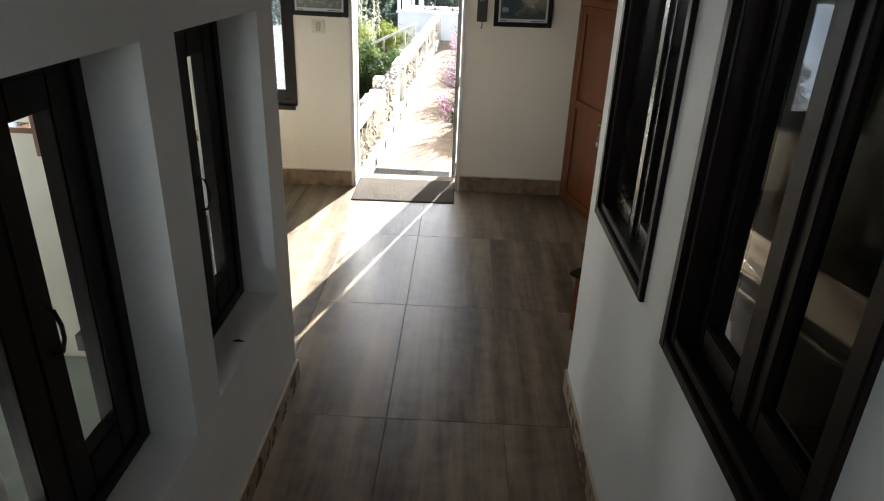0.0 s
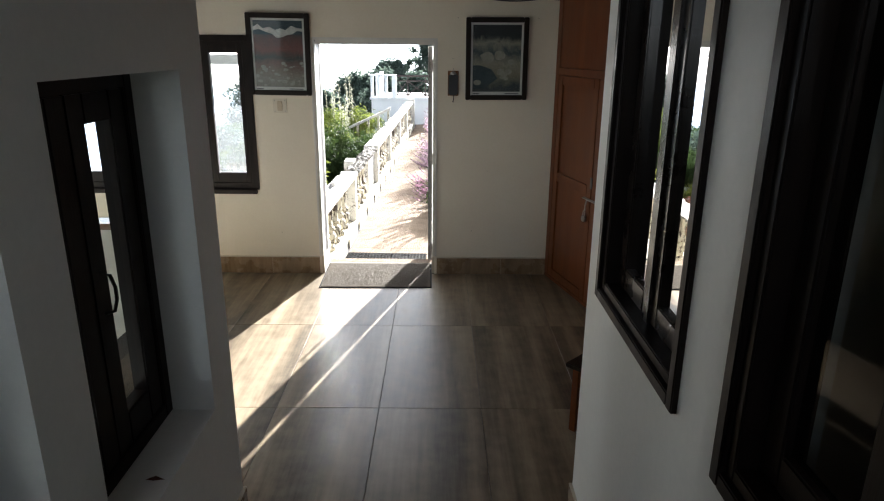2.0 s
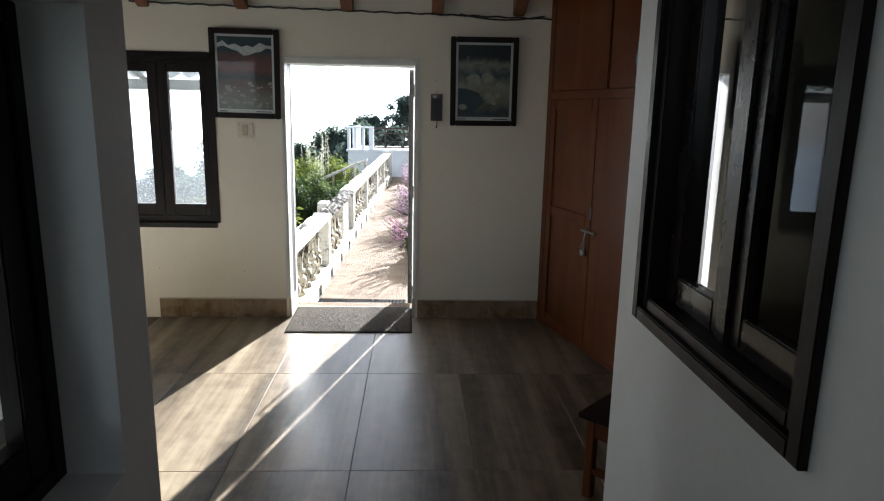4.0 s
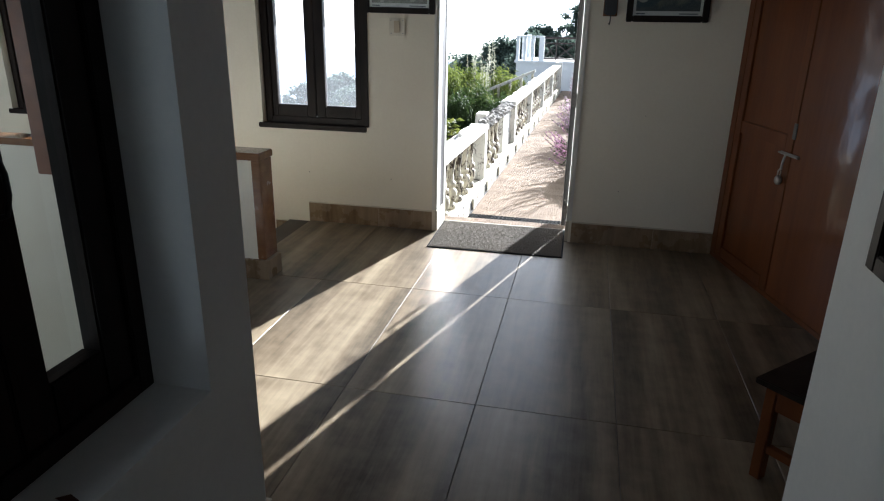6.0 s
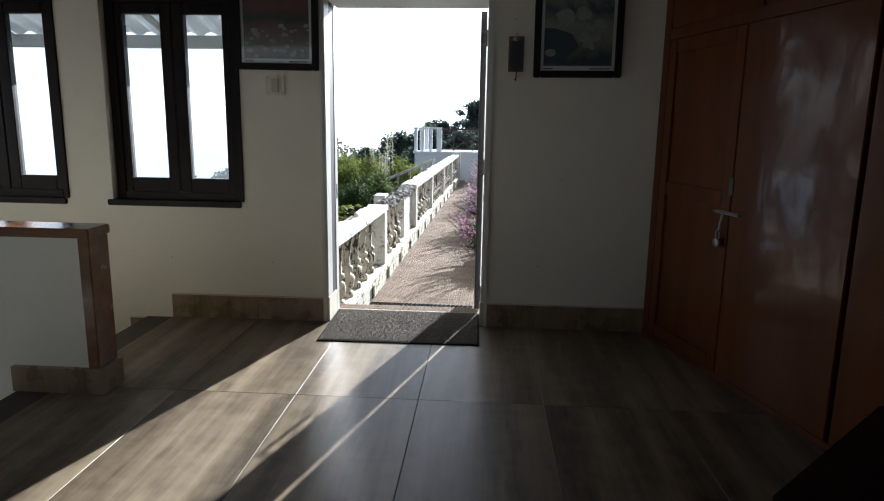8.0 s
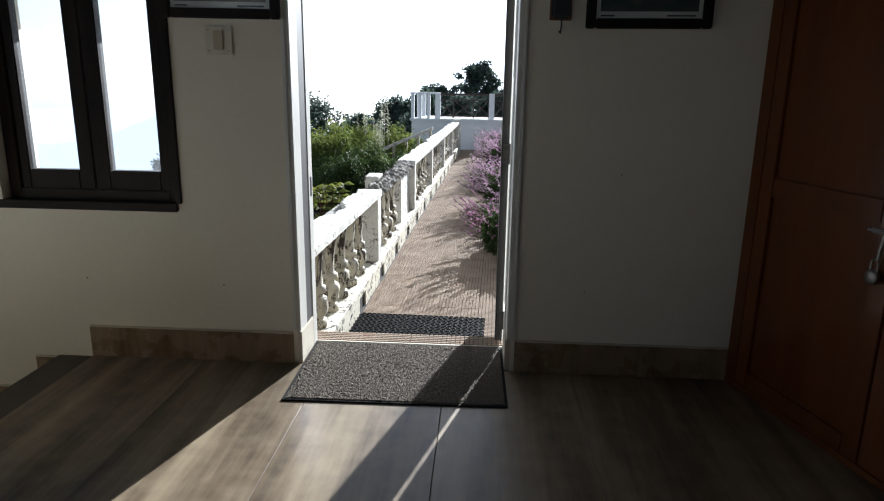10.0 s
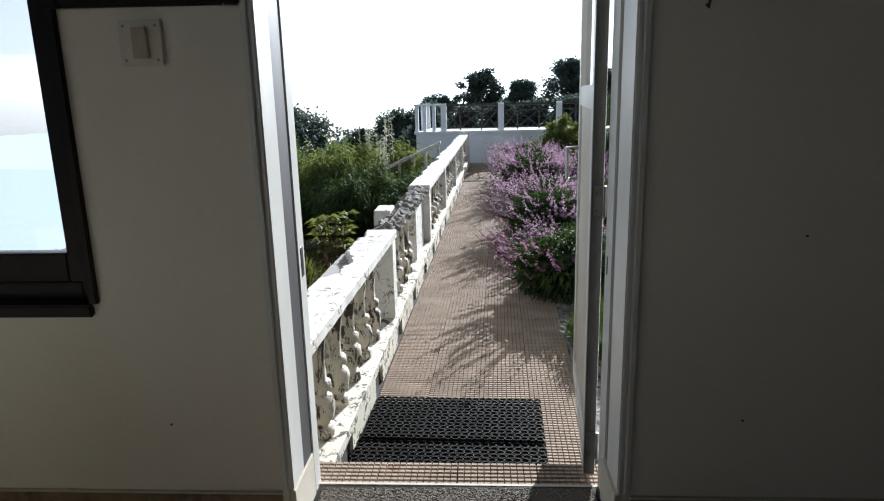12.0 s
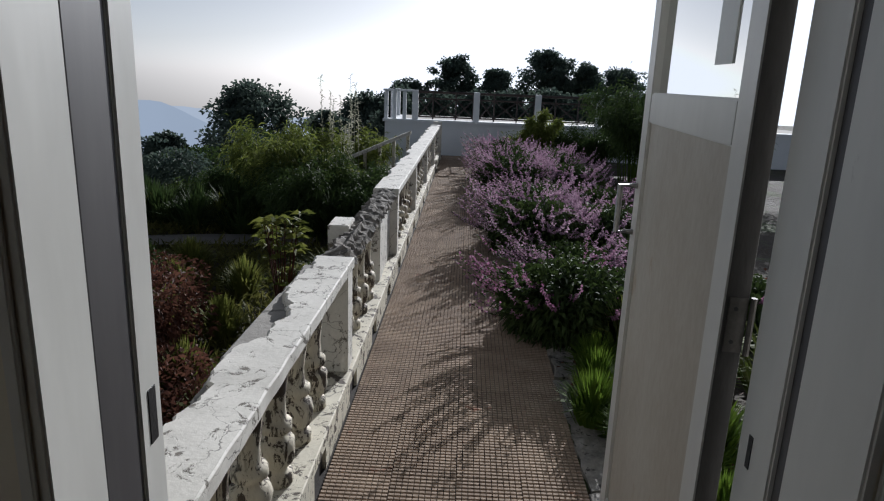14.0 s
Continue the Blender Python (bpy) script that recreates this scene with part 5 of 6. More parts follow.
def tree(name, x, y, top, spread, label, seed, mat=None, leaves=6500, leaf=0.15, low=0.25, zb=None):
    """A tapered trunk, forked limbs, and a crown of many small leaf clumps with gaps between them."""
    rng = np.random.default_rng(seed)
    zb = ground_z(x, y) if zb is None else zb
    t = thing(name, label, "tree", "dark evergreen trees")
    h = top - zb
    trunk = [(x, y, zb - 0.1), (x + 0.05 * h * (rng.random() - 0.5), y, zb + 0.3 * h), (x + 0.1 * spread * (rng.random() - 0.5), y + 0.1, zb + 0.62 * h), (x, y, top - 0.12 * h)]
    bm = tube(trunk, 0.04 + 0.014 * h, 8, taper=0.3)
    cs, ds = [], []
    nb = 46
    for k in range(nb):
        a = k * 2.4 + rng.random()
        f = low + (0.93 - low) * ((k + rng.random() * 0.9) / nb) ** 0.85
        g = (f - low) / (1 - low)
        girth = (0.72 + 0.9 * g) if g < 0.3 else 1.0 - 0.9 * ((g - 0.3) / 0.7) ** 1.25
        reach = spread * girth * (0.35 + 0.65 * rng.random() ** 0.6)
        p0 = Vector((x, y, zb + h * max(0.1, f - 0.16)))
        p1 = Vector((x + reach * 0.86 * math.cos(a), y + reach * 0.86 * math.sin(a), zb + h * f))
        if f < 0.88:
            tube([p0, (p0 + p1) / 2 + Vector((0, 0, -0.02 * h)), p1], 0.0075 * h, 5, bm, 0.35)
        m = leaves // nb
        for _ in range(2):
            r = spread * (0.10 + 0.13 * rng.random())
            q = p1 + Vector((0.16 * spread * rng.standard_normal(), 0.16 * spread * rng.standard_normal(), 0.07 * spread * rng.standard_normal()))
            c1, d1 = blob_points(m // 2, q, (r * (0.9 + 0.6 * rng.random()), r, r * (0.45 + 0.35 * rng.random())), rng, 0.1)
            c1 = c1 + 0.16 * r * rng.standard_normal(c1.shape)
            c1[:, 2] = np.maximum(c1[:, 2], zb + 0.05)
            cs.append(c1)
            ds.append(d1 + 0.8 * rng.standard_normal(d1.shape) + [0, 0, 0.25])
    part("trunk", bm, M_BARK, t, "dark bark trunk and limbs")
    leaf_mesh("crown", np.concatenate(cs), np.concatenate(ds), leaf, leaf * 0.3, mat or M_OAKLEAF, t, rng)
    return t


tree("tree", -6.85, 26.5, 1.2, 2.1, "dark broad evergreen tree beyond the lower garden", 1, leaves=15000, leaf=0.15, low=0.12, zb=-3.4)
tree("tree", -5.0, 28.5, 0.35, 1.0, "dark evergreen tree beyond the bamboo", 2, leaves=6500, zb=-3.2)
tree("tree", -9.35, 26.0, -0.28, 1.3, "dark open-crowned evergreen tree at the garden's edge", 3, leaves=8200, low=0.2, zb=-4.2)
tree("tree", -10.9, 26.0, -0.62, 0.95, "small dark evergreen tree on the slope", 4, leaves=4200, low=0.3, zb=-4.6)
tree("tree", -4.15, 34.0, 0.7, 1.7, "dark evergreen tree beside the terrace", 5, leaves=8000, low=0.1)
tree("tree", -2.75, 36.0, 1.4, 1.2, "small dark evergreen tree behind the terrace", 13, leaves=6000)
tree("tree", -0.72, 38.0, 2.53, 1.3, "dark pointed evergreen tree behind the terrace", 6, leaves=8000)
tree("tree", 1.28, 38.0, 2.05, 1.05, "small dark evergreen tree behind the terrace", 7, leaves=5500)
tree("tree", 3.75, 38.0, 3.0, 1.6, "tall dark evergreen tree behind the terrace", 8, leaves=10000)
tree("tree", 5.6, 38.5, 2.5, 1.15, "dark evergreen tree behind the terrace", 9, leaves=6500)
tree("tree", 7.6, 40.0, 2.4, 1.5, "dark evergreen tree behind the terrace", 14)
for i, (x, y, tp, sp) in enumerate(((-2.6, 29.0, 1.12, 1.0), (-1.2, 29.6, 1.06, 0.9), (0.0, 29.2, 1.02, 0.95), (1.2, 29.8, 1.1, 1.0), (2.5, 29.0, 1.2, 1.05), (3.8, 29.7, 1.12, 1.0), (5.1, 29.1, 1.2, 1.1), (6.6, 29.6, 1.2, 1.1))):
    tree("tree", x, y, tp, sp, "low dark evergreen tree behind the terrace railing", 60 + i, leaves=4600, low=0.02)


def bamboo(x, y, top, spread, label, seed, mat, stems=26, leaves=7000, zb=None):
    rng = np.random.default_rng(seed)
    zb = ground_z(x, y) if zb is None else zb
    t = thing("bamboo_clump", label, "bamboo", "bamboo clumps")
    cs, ds = [], []
    for k in range(stems):
        a, r = rng.random() * math.tau, rng.random() ** 0.6
        hx, hy = x + 0.35 * spread * r * math.cos(a), y + 0.35 * spread * r * math.sin(a)
        ht = (top - zb) * (0.62 + 0.38 * rng.random())
        tipx, tipy = hx + spread * (0.3 + 0.7 * r) * math.cos(a), hy + spread * (0.3 + 0.7 * r) * math.sin(a)
        pts = []
        for f in (0, 0.35, 0.65, 0.88, 1.0):
            pts.append(Vector((hx + (tipx - hx) * f ** 2, hy + (tipy - hy) * f ** 2, zb + ht * (f - 0.28 * f ** 4 * r))))
        part("stem", tube(pts, 0.016, 5, taper=0.25), M_GRASS, t)
        m = 2 * leaves // stems
        f = 0.25 + 0.75 * rng.random((m, 1))
        seg = np.clip((f * 4).astype(int), 0, 3)
        P = np.array([list(p) for p in pts])
        fr = f * 4 - seg
        base = P[seg[:, 0]] * (1 - fr) + P[seg[:, 0] + 1] * fr
        off = rng.standard_normal((m, 3)) * 0.13 * spread
        cs.append(base + off)
        dd = rng.standard_normal((m, 3)) * 0.6
        dd[:, 2] -= 0.25
        ds.append(dd + 0.6 * np.array([math.cos(a), math.sin(a), 0.2]))
    leaf_mesh("foliage", np.concatenate(cs), np.concatenate(ds), 0.14, 0.0095, mat, t, rng, 0.35)
    return t


bamboo(-3.65, 17.6, 0.78, 0.85, "arching yellow-green bamboo clump below the balustrade", 21, M_BAMBOO, 34, 9000)
bamboo(-2.85, 16.7, 0.22, 0.85, "green bamboo clump beside the balustrade, shade put into its leaf colour", 22, M_BAMBOOSHADE, 34, 13000)
bamboo(-2.75, 19.6, 0.45, 0.7, "feathery green bamboo clump beside the steps", 23, M_BAMBOO, 22, 5000)
bamboo(-4.7, 18.2, -0.35, 0.8, "green bamboo clump in the lower garden", 24, M_BAMBOOSHADE, 24, 8000)
bamboo(2.85, 19.4, 1.8, 0.8, "dark arching bamboo clump beyond the flower bed", 25, M_BAMBOOSHADE, 24, 5200)
bamboo(3.75, 18.7, 1.9, 0.85, "dark feathery bamboo clump behind the open door", 26, M_BAMBOOSHADE, 24, 5200)
bamboo(1.07, 20.6, 1.12, 0.3, "slim green feathery shrub before the terrace", 27, M_BAMBOO, 14, 3000)
bamboo(0.8, 20.9, 0.5, 0.4, "low green shrub before the terrace wall", 28, M_BAMBOO, 14, 2600)
bamboo(2.2, 20.9, 0.75, 0.7, "dark green shrub before the terrace wall", 29, M_BAMBOOSHADE, 18, 5000)

# tall seed stalks
rngs = np.random.default_rng(40)
for k in range(12):
    x, y = -3.2 + 0.8 * rngs.random(), 17.6 + 1.2 * rngs.random()
    zt = 0.55 + 0.95 * rngs.random()
    s = thing("seed_stalk", "tall thin pale seed stalk above the bamboo", "grass stalk", "tall seed stalks")
    lean = 0.14 * (rngs.random() - 0.5)
    part("stem", tube([(x, y, -1.15), (x + lean * 0.3, y, -0.2), (x + lean, y, zt)], 0.007, 4, taper=0.4), M_REED, s)
    m = 60
    f = 0.6 + 0.4 * rngs.random((m, 1))
    c = np.array([x, y, -1.15]) * (1 - f) + np.array([x + lean, y, zt]) * f
    plume = leaf_mesh("plume", c, rngs.standard_normal((m, 3)) * [0.5, 0.5, 0.6] + [0, 0, 0.5], 0.07, 0.008, M_REED, s, rngs)
    tagged(plume, kind="stuff")


def sage(x, y, r, h, seed, flower, density=1.0, bloom=1.0, sprays=0):
    """Sage bush: a mound of narrow leaves, arching flower spikes all over, long sprays leaning out over the path."""
    rng = np.random.default_rng(seed)
    zb = PZ - 0.03
    t = thing("sage_bush", "grey-green sage bush covered in arching %s flower spikes" % ("mauve" if flower is M_FLOWER else "magenta"), "flowering bush", "sage bushes along the path", Matrix.Translation((x, y, zb)))
    n = int(4200 * density)
    c, d = blob_points(n, (0, 0, h * 0.42), (r * 0.85, r * 0.85, h * 0.42), rng, 0.3)
    c[:, 2] = np.maximum(c[:, 2] + 0.03 * rng.standard_normal(n), 0.02)
    fc, fd = [c], [d + 0.7 * rng.standard_normal(d.shape)]
    cs, ds = [], []

    def spikes(st, out, L, a, sag, lift, n_at, start, stems):
        k = len(L)
        curl = np.stack([-np.sin(a), np.cos(a), np.zeros(k)], 1) * (2 * rng.random((k, 1)) - 1)
        for s in np.linspace(0, 1, n_at):
            p = st + out * (L * s)[:, None]
            p[:, 2] += L * (lift * s ** 2.8 - sag * s)
            p += curl * (L * 0.35 * s ** 2)[:, None]
            if s >= start:
                for _ in range(3):
                    cs.append(p + 0.004 * rng.standard_normal(p.shape))
                    ds.append(rng.standard_normal(p.shape) + 0.8 * out)
            if stems:
                stem_c.append(p)
                stem_d.append(out + [0, 0, -sag * 0.5 + lift * s])
                if s < 0.7:
                    stem_c.append(p)
                    stem_d.append(0.8 * out + 0.6 * rng.standard_normal(p.shape))

    stem_c, stem_d = [], []
    k = int(84 * density * bloom)
    a = rng.random(k) * math.tau
    up = 0.2 + 0.8 * rng.random(k)
    ring_ = np.sqrt(1 - (up * 0.85) ** 2)
    st = np.stack([r * 0.74 * np.cos(a) * ring_, r * 0.74 * np.sin(a) * ring_, h * (0.42 + 0.38 * up)], 1)
    out = np.stack([np.cos(a), np.sin(a), 0.05 + 0.4 * up], 1)
    out /= np.linalg.norm(out, axis=1, keepdims=True)
    spikes(st, out, 0.15 + 0.2 * rng.random(k), a, 0.5, 0.7, 22, 0.0, False)
    if sprays:
        a = math.pi + 1.5 * (rng.random(sprays) - 0.42)          # towards the path and back along it
        up = rng.random(sprays)
        st = np.stack([r * 0.55 * np.cos(a), r * 0.55 * np.sin(a) + 0.5 * r * (rng.random(sprays) - 0.5), h * (0.4 + 0.35 * up)], 1)
        out = np.stack([np.cos(a), np.sin(a), 0.22 + 0.4 * up], 1)
        out /= np.linalg.norm(out, axis=1, keepdims=True)
        spikes(st, out, 0.32 + 0.26 * rng.random(sprays), a, 0.42, 0.36, 24, 0.66, True)
        leaf_mesh("spray_growth", np.concatenate(stem_c), np.concatenate(stem_d), 0.04, 0.0055, M_SAGE, t, rng, 0.0, "thin arching stems")
    leaf_mesh("foliage", np.concatenate(fc), np.concatenate(fd), 0.1, 0.014, M_SAGE, t, rng, 0.4)
    leaf_mesh("bloom", np.concatenate(cs), np.concatenate(ds), 0.022, 0.0082, flower, t, rng, 0.1, "flower spikes")
    bm = bmesh.new()
    for j in range(9):
        aa = j * 0.7
        tube([(0.05 * math.cos(aa), 0.05 * math.sin(aa), 0), (r * 0.45 * math.cos(aa), r * 0.45 * math.sin(aa), h * 0.5)], 0.008, 5, bm, 0.6)
    part("woody_base", bm, M_BARK, t)
    return t


rows = [(0.06, 10.9, 0.56, 0.62, M_MAGENTA), (0.8, 11.1, 0.52, 0.5, M_MAGENTA), (1.5, 11.2, 0.5, 0.42, M_MAGENTA), (0.3, 12.0, 0.42, 0.46, M_FLOWER), (1.05, 12.2, 0.55, 0.46, M_FLOWER),
        (0.1, 13.1, 0.58, 0.72, M_FLOWER), (0.12, 13.9, 0.55, 0.74, M_FLOWER), (0.98, 13.5, 0.62, 0.6, M_FLOWER), (1.8, 13.4, 0.5, 0.45, M_FLOWER), (0.45, 15.0, 0.45, 0.6, M_FLOWER), (1.15, 14.9, 0.55, 0.55, M_FLOWER),
        (0.16, 16.3, 0.62, 0.86, M_FLOWER), (1.05, 16.4, 0.6, 0.74, M_FLOWER), (0.18, 17.3, 0.6, 0.88, M_FLOWER), (1.1, 17.6, 0.6, 0.74, M_FLOWER), (0.2, 18.4, 0.6, 0.9, M_FLOWER), (1.0, 18.9, 0.55, 0.75, M_FLOWER), (0.3, 19.5, 0.55, 0.84, M_FLOWER)]
for i, (x, y, r, h, f) in enumerate(rows):
    sage(x, y, r, h, 100 + i, f, 1.9 if y < 11.5 else 1.1, 0.11 if y < 11.5 else 0.5 if y < 12.6 else 0.9, 0 if x > 0.6 else 34 if y < 14 else 26)


def tuft(name, x, y, r, h, seed, mat, label, n=260, width=0.008, zb=None, group="grass tufts", cat="grass"):
    rng = np.random.default_rng(seed)
    zb = (PZ - 0.03 if x > -1.2 else ground_z(x, y)) if zb is None else zb
    t = thing(name, label, cat, group, Matrix.Translation((x, y, zb)))
    a = rng.random(n) * math.tau
    q = rng.random(n)
    c = np.stack([0.35 * r * q * np.cos(a), 0.35 * r * q * np.sin(a), np.zeros(n)], 1)
    tip = np.stack([r * q * np.cos(a), r * q * np.sin(a), h * (1.0 - 0.45 * q ** 2) * (0.6 + 0.4 * rng.random(n))], 1)
    mid = 0.5 * (c + tip) + np.array([0, 0, 0.18 * h])
    side = np.stack([-np.sin(a), np.cos(a), np.zeros(n)], 1) * width
    v = np.stack([c - side, c + side, mid + side, mid - side, tip], 1).reshape(-1, 3)
    i = np.arange(n) * 5
    f = [(k, k + 1, k + 2, k + 3) for k in i.tolist()] + [(k + 3, k + 2, k + 4) for k in i.tolist()]
    quick("foliage", v.tolist(), f, mat, t)
    return t


for i, (x, y, r, h) in enumerate(((-0.02, 9.55, 0.26, 0.36), (0.18, 9.25, 0.28, 0.4), (0.32, 9.75, 0.3, 0.42), (0.5, 9.2, 0.3, 0.42), (0.12, 10.15, 0.25, 0.34), (0.65, 9.9, 0.34, 0.5), (0.35, 8.7, 0.28, 0.3), (0.75, 8.6, 0.3, 0.36), (0.08, 9.9, 0.24, 0.34), (0.24, 9.5, 0.24, 0.36), (0.1, 9.3, 0.2, 0.3), (0.4, 10.1, 0.26, 0.4), (0.3, 8.98, 0.26, 0.34))):
    tuft("grass_tuft", x, y, r, h, 200 + i, M_GRASS, "bright green long grass tuft beside the path", 420, 0.006)
for i, (x, y, r, h) in enumerate(((0.75, 10.3, 0.5, 0.62), (1.2, 9.9, 0.5, 0.6), (0.45, 10.45, 0.4, 0.55))):
    tuft("leafy_plant", x, y, r, h, 230 + i, M_BAMBOO, "pale green strap-leaved plant beside the sage", 150, 0.02, group="strap-leaved plants", cat="plant")
gr = random.Random(9)
for i in range(26):
    x, y = -2.0 - 4.4 * gr.random(), 9.0 + 6.0 * gr.random()
    m, lab, w = gr.choice(((M_RUSTLEAF, "rust-red low bush in the lower garden", 0.016), (M_RUSTLEAF, "rust-red low bush in the lower garden", 0.016), (M_SAGE, "grey-green low bush in the lower garden", 0.012), (M_YELLOWLEAF, "yellow-green grassy plant in the lower garden", 0.012)))
    rr = 0.45 + 0.4 * gr.random()
    if m is M_YELLOWLEAF:
        tuft("garden_plant", x, y, rr, 0.5 + 0.3 * gr.random(), 300 + i, m, lab, 240, w, group="lower garden plants", cat="plant")
    else:
        rng = np.random.default_rng(300 + i)
        t = thing("garden_bush", lab, "bush", "lower garden bushes", Matrix.Translation((x, y, ground_z(x, y))))
        hh = 0.5 + 0.4 * gr.random()
        c, d = blob_points(1500, (0, 0, hh * 0.5), (rr, rr, hh * 0.52), rng, 0.3)
        c[:, 2] = np.maximum(c[:, 2], 0.01)
        leaf_mesh("foliage", c, d + 0.8 * rng.standard_normal(d.shape), 0.075, w, m, t, rng, 0.3)
        bm = bmesh.new()
        for j in range(6):
            tube([(0, 0, 0), (rr * 0.6 * math.cos(j), rr * 0.6 * math.sin(j), hh * 0.7)], 0.008, 4, bm, 0.5)
        part("stems", bm, M_BARK, t)
for i in range(22):
    x, y = -3.2 - 3.3 * gr.random(), 16.6 + 4.0 * gr.random()
    tuft("garden_plant", x, y, 0.5 + 0.3 * gr.random(), 0.5 + 0.5 * gr.random(), 400 + i, gr.choice((M_YELLOWLEAF, M_BAMBOOSHADE, M_BAMBOOSHADE)), "strap-leaved green plant beyond the garden path", 220, 0.018, group="lower garden plants", cat="plant")
for i in range(10):
    x, y = -3.6 - 3.0 * gr.random(), 19.5 + 4.5 * gr.random()
    rng = np.random.default_rng(500 + i)
    t = thing("garden_bush", "dark green leafy bush at the garden's edge", "bush", "garden edge bushes", Matrix.Translation((x, y, ground_z(x, y))))
    rr, hh = 0.7 + 0.4 * gr.random(), 0.7 + 0.4 * gr.random()
    c, d = blob_points(2200, (0, 0, hh * 0.5), (rr, rr, hh * 0.52), rng, 0.3)
    c[:, 2] = np.maximum(c[:, 2], 0.01)
    leaf_mesh("foliage", c, d + 0.8 * rng.standard_normal(d.shape), 0.12, 0.026, M_OAKLEAF if i % 2 else M_BAMBOOSHADE, t, rng, 0.3)
for i, (x, y, rr) in enumerate(((-3.9, 13.3, 0.42), (-3.6, 12.4, 0.4), (-4.1, 14.3, 0.45), (-3.2, 13.6, 0.35), (-3.0, 12.2, 0.36), (-2.9, 11.1, 0.36), (-2.5, 10.6, 0.34), (-4.6, 16.9, 0.5), (-3.9, 16.8, 0.5), (-2.35, 9.6, 0.3))):
    tuft("garden_plant", x, y, rr, 0.55, 450 + i, M_YELLOWLEAF, "yellow-green grassy plant in the lower garden", 260, 0.013, group="lower garden plants", cat="plant")
# broad-leaved plant by the balustrade
t = thing("broad_leaved_plant", "yellow-green broad-leaved plant with reddish stems", "plant", m=Matrix.Translation((-2.6, 13.0, -1.15)))
rng = np.random.default_rng(61)
cs, ds = [], []
for j in range(26):
    a = j * 2.4
    tip = (0.26 * math.cos(a) * (0.4 + 0.6 * rng.random()), 0.26 * math.sin(a), 0.35 + 0.8 * rng.random())
    part("stem", tube([(0.04 * math.cos(a), 0.04 * math.sin(a), 0), tip], 0.008, 5, None, 0.6), M_RUSTLEAF, t, "reddish stem")
    for q in range(9):
        cs.append(tip)
        ds.append((math.cos(q * 0.8 + a), math.sin(q * 0.8 + a), 0.35))
leaf_mesh("leaves", np.array(cs), np.array(ds), 0.15, 0.026, M_YELLOWLEAF, t, rng, 0.3)

# rough grass over the lower garden
rng = np.random.default_rng(81)
n = 32000
gx_, gy_ = -1.75 - 5.6 * rng.random(n), 7.6 + 16 * rng.random(n)
c = np.stack([gx_, gy_, np.array([ground_z(a, b) for a, b in zip(gx_.tolist(), gy_.tolist())])], 1)
keep = np.abs(c[:, 1] - (14.6 + 1.7 * (c[:, 0] + 9.5) / 6.6)) > 0.42
c = c[keep]
d = rng.standard_normal(c.shape) * [0.5, 0.5, 0.1] + [0, 0, 0.8]
M_ROUGH = leafy("rough_garden_grass", (0.045, 0.055, 0.014), (0.2, 0.19, 0.055), 0.4)
rg = leaf_mesh("garden_grass", c, d, 0.26, 0.012, M_ROUGH, None, rng, 0.25)
tagged(rg, "rough green-brown grass and weeds in the lower garden", "grass", kind="stuff")

# litter on the bed between the plants
rng = np.random.default_rng(71)
n = 2600
c = np.stack([-0.1 + 2.6 * rng.random(n), 8.0 + 12 * rng.random(n), np.full(n, PZ + 0.02)], 1)
d = rng.standard_normal((n, 3))
d[:, 2] = 0.15
lt = leaf_mesh("leaf_litter", c, d, 0.05, 0.012, M_RUSTLEAF, None, rng, 0.05)
tagged(lt, "dry brown leaf litter on the flower bed", "leaf litter", kind="stuff")

# ---- floor tiles and paving, piece by piece ----
TX, TY_ = 0.6055, 1.2035


def tile_mesh(name, w, d, th, ch, mat):
    bm = bmesh.new()
    a = [bm.verts.new((sx * w / 2, sy * d / 2, -th)) for sx, sy in ((-1, -1), (1, -1), (1, 1), (-1, 1))]
    b = [bm.verts.new((sx * w / 2, sy * d / 2, -ch)) for sx, sy in ((-1, -1), (1, -1), (1, 1), (-1, 1))]
    c = [bm.verts.new((sx * (w / 2 - ch), sy * (d / 2 - ch), 0)) for sx, sy in ((-1, -1), (1, -1), (1, 1), (-1, 1))]
    for p, q in ((a, b), (b, c)):
        for k in range(4):
            bm.faces.new((p[k], p[(k + 1) % 4], q[(k + 1) % 4], q[k]))
    bm.faces.new(c)
    return mesh_of(name, bm, mat)


floor = tagged(new("floor"), "brown wood-look floor tiles with a satin sheen", "floor", kind="structure")
cache = {}
for i in range(-3, 6):
    for j in range(-3, 2):
        x0, x1 = -0.63 + i * TX, -0.63 + (i + 1) * TX
        y0, y1 = 5.789 + j * TY_, 5.789 + (j + 1) * TY_
        x0 = max(x0, -2.435)
        y1 = min(y1, YW)
        if j == 1:
            continue
        if x1 < -1.2 and y1 < 3.7:
            continue
        if x0 < -1.12 and y0 < 3.6:
            if x1 < -1.0:
                y0 = max(y0, 3.687 if x0 > -1.9 else 4.02)
            else:
                x0 = max(x0, XL) if y1 < 4.0 else x0
        y0 = max(y0, 2.25)
        x1 = min(x1, 2.4)
        if x1 - x0 < 0.02 or y1 - y0 < 0.02:
            continue
        k = (round(x1 - x0, 3), round(y1 - y0, 3))
        if k not in cache:
            cache[k] = tile_mesh("floor_tile", k[0] - 0.003, k[1] - 0.003, 0.008, 0.0012, M_TILE)
        ob = new("floor_tile", cache[k])
        ob.parent = floor
        ob.location = ((x0 + x1) / 2, (y0 + y1) / 2, 0)
sill_t = tile_mesh("floor_tile", 1.03, 0.282, 0.008, 0.001, M_TILE)
ob = new("floor_tile", sill_t)
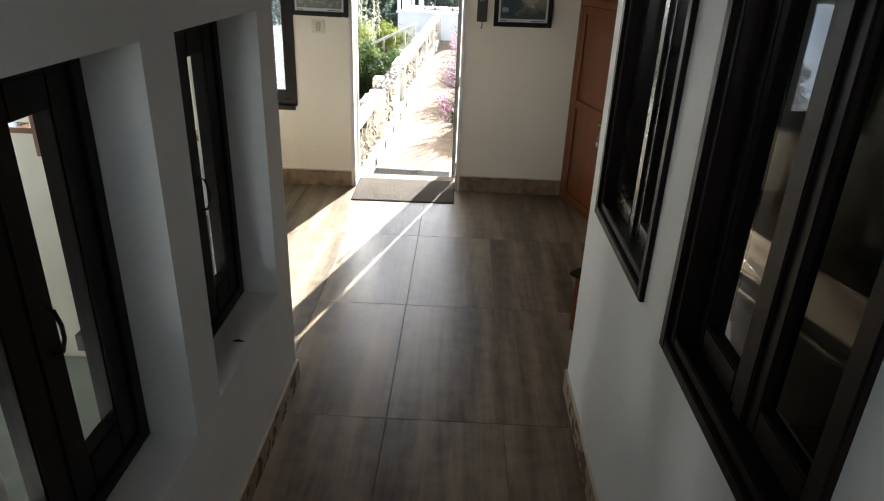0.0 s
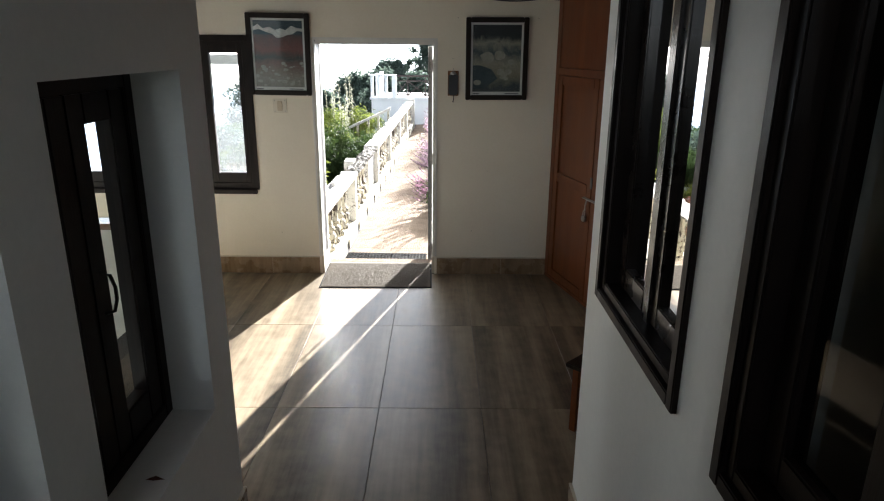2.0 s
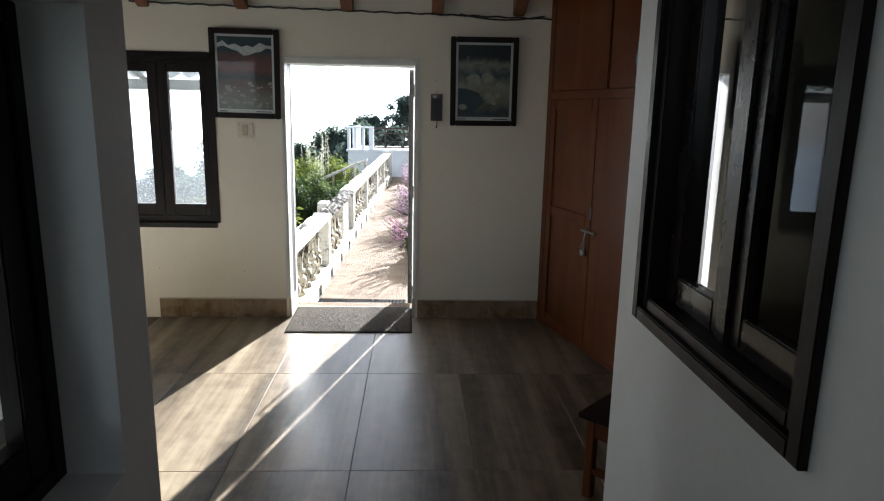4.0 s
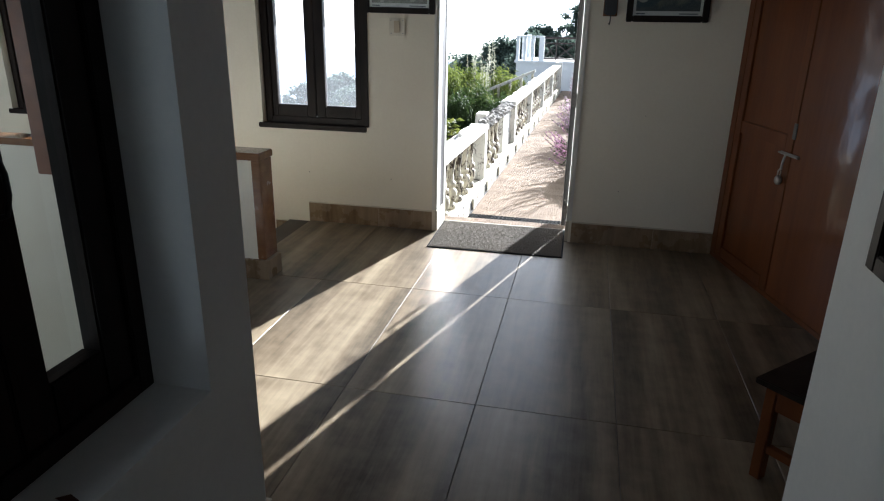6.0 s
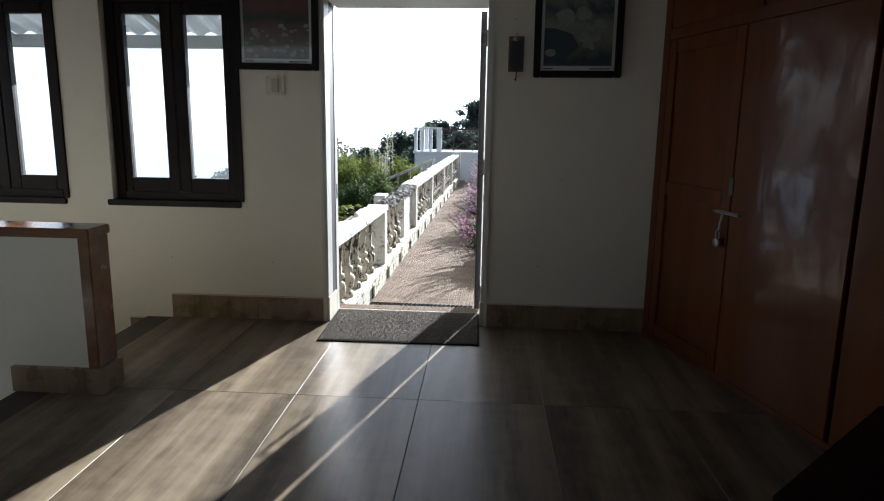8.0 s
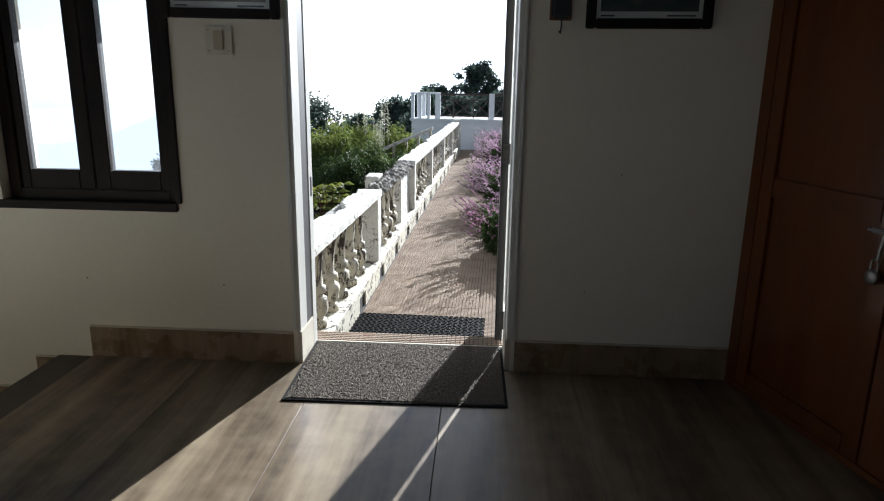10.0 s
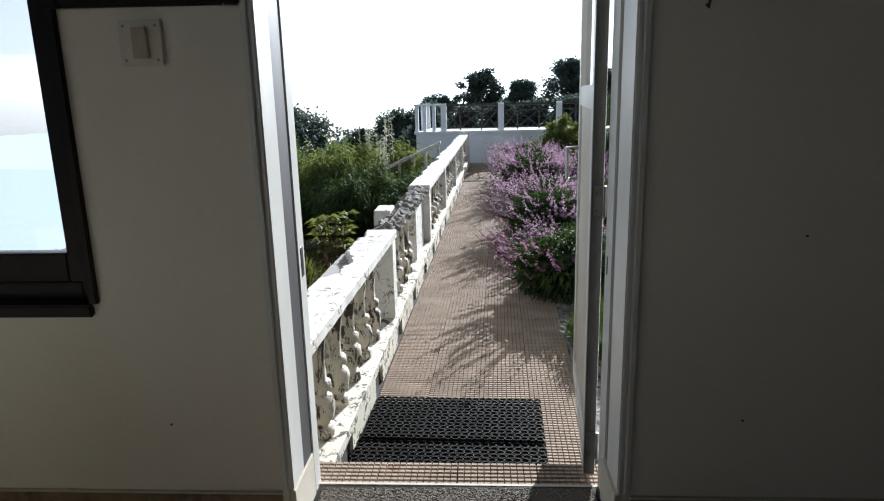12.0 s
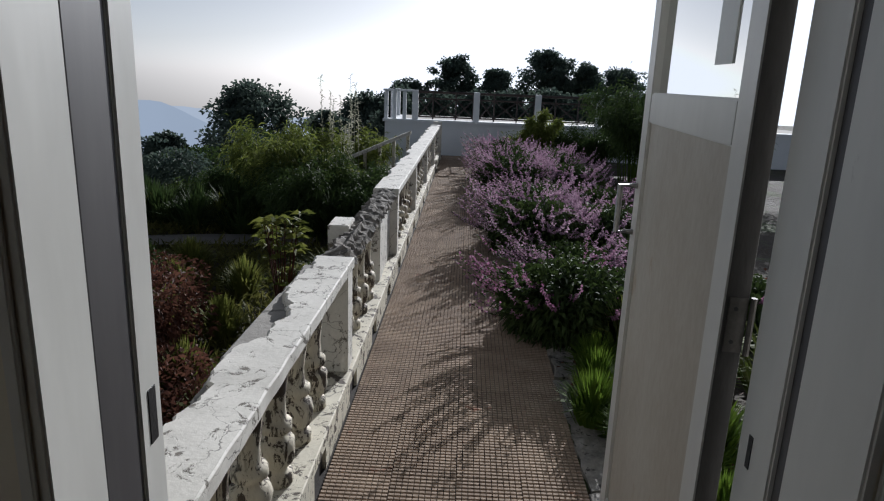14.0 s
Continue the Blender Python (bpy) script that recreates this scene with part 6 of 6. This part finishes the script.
ob.parent = floor
ob.location = ((DOOR[0] + DOOR[1]) / 2, YW + 0.143, -0.001)

# ribbed paving tiles: a grid of small raised blocks on each
P, NUB = 0.3, 11


def ribbed(name, w, d, nx, ny, mat):
    vs, fs = [(-w / 2, -d / 2, -0.008), (w / 2, -d / 2, -0.008), (w / 2, d / 2, -0.008), (-w / 2, d / 2, -0.008)], [(0, 1, 2, 3)]
    for i in range(nx):
        for j in range(ny):
            x, y = (i + 0.5) * w / nx - w / 2, (j + 0.5) * d / ny - d / 2
            a, b, e, f = 0.45 * w / nx, 0.28 * d / ny, 0.42 * w / nx, 0.24 * d / ny
            k = len(vs)
            vs += [(x - a, y - b, -0.008), (x + a, y - b, -0.008), (x + a, y + b, -0.008), (x - a, y + b, -0.008), (x - e, y - f, 0.004), (x + e, y - f, 0.004), (x + e, y + f, 0.004), (x - e, y + f, 0.004)]
            fs += [(k, k + 1, k + 5, k + 4), (k + 1, k + 2, k + 6, k + 5), (k + 2, k + 3, k + 7, k + 6), (k + 3, k, k + 4, k + 7), (k + 4, k + 5, k + 6, k + 7)]
    me = bpy.data.meshes.new(name)
    me.from_pydata(vs, [], fs)
    me.materials.append(mat)
    me.materials.append(M_PATHBED)
    me.polygons[0].material_index = 1
    return me


pm = ribbed("paving_tile", P - 0.0012, P - 0.0012, NUB, NUB, M_PATH)
turn = -math.atan(0.0262)
for j in range(int((Y1 - Y0) / P)):
    for i in range(4):
        y = Y0 + (j + 0.5) * P
        ob = new("paving_tile", pm)
        ob.parent = path
        ob.location = (bal_x(y) + 0.02 + (i + 0.5) * P, y, PZ + 0.002 * noise.noise(Vector((i * 3.3, j * 2.7, 0))))
        ob.rotation_euler = (0.002 * math.sin(i * 7 + j), 0.002 * math.sin(j * 5 + i * 2), turn)
sm = ribbed("paving_tile", 0.298, 0.152, 12, 6, M_PATH)
for i in range(4):
    ob = new("paving_tile", sm)
    ob.parent = sill
    ob.location = (-1.30 + 0.3 * i, YW + 0.378, -0.008)
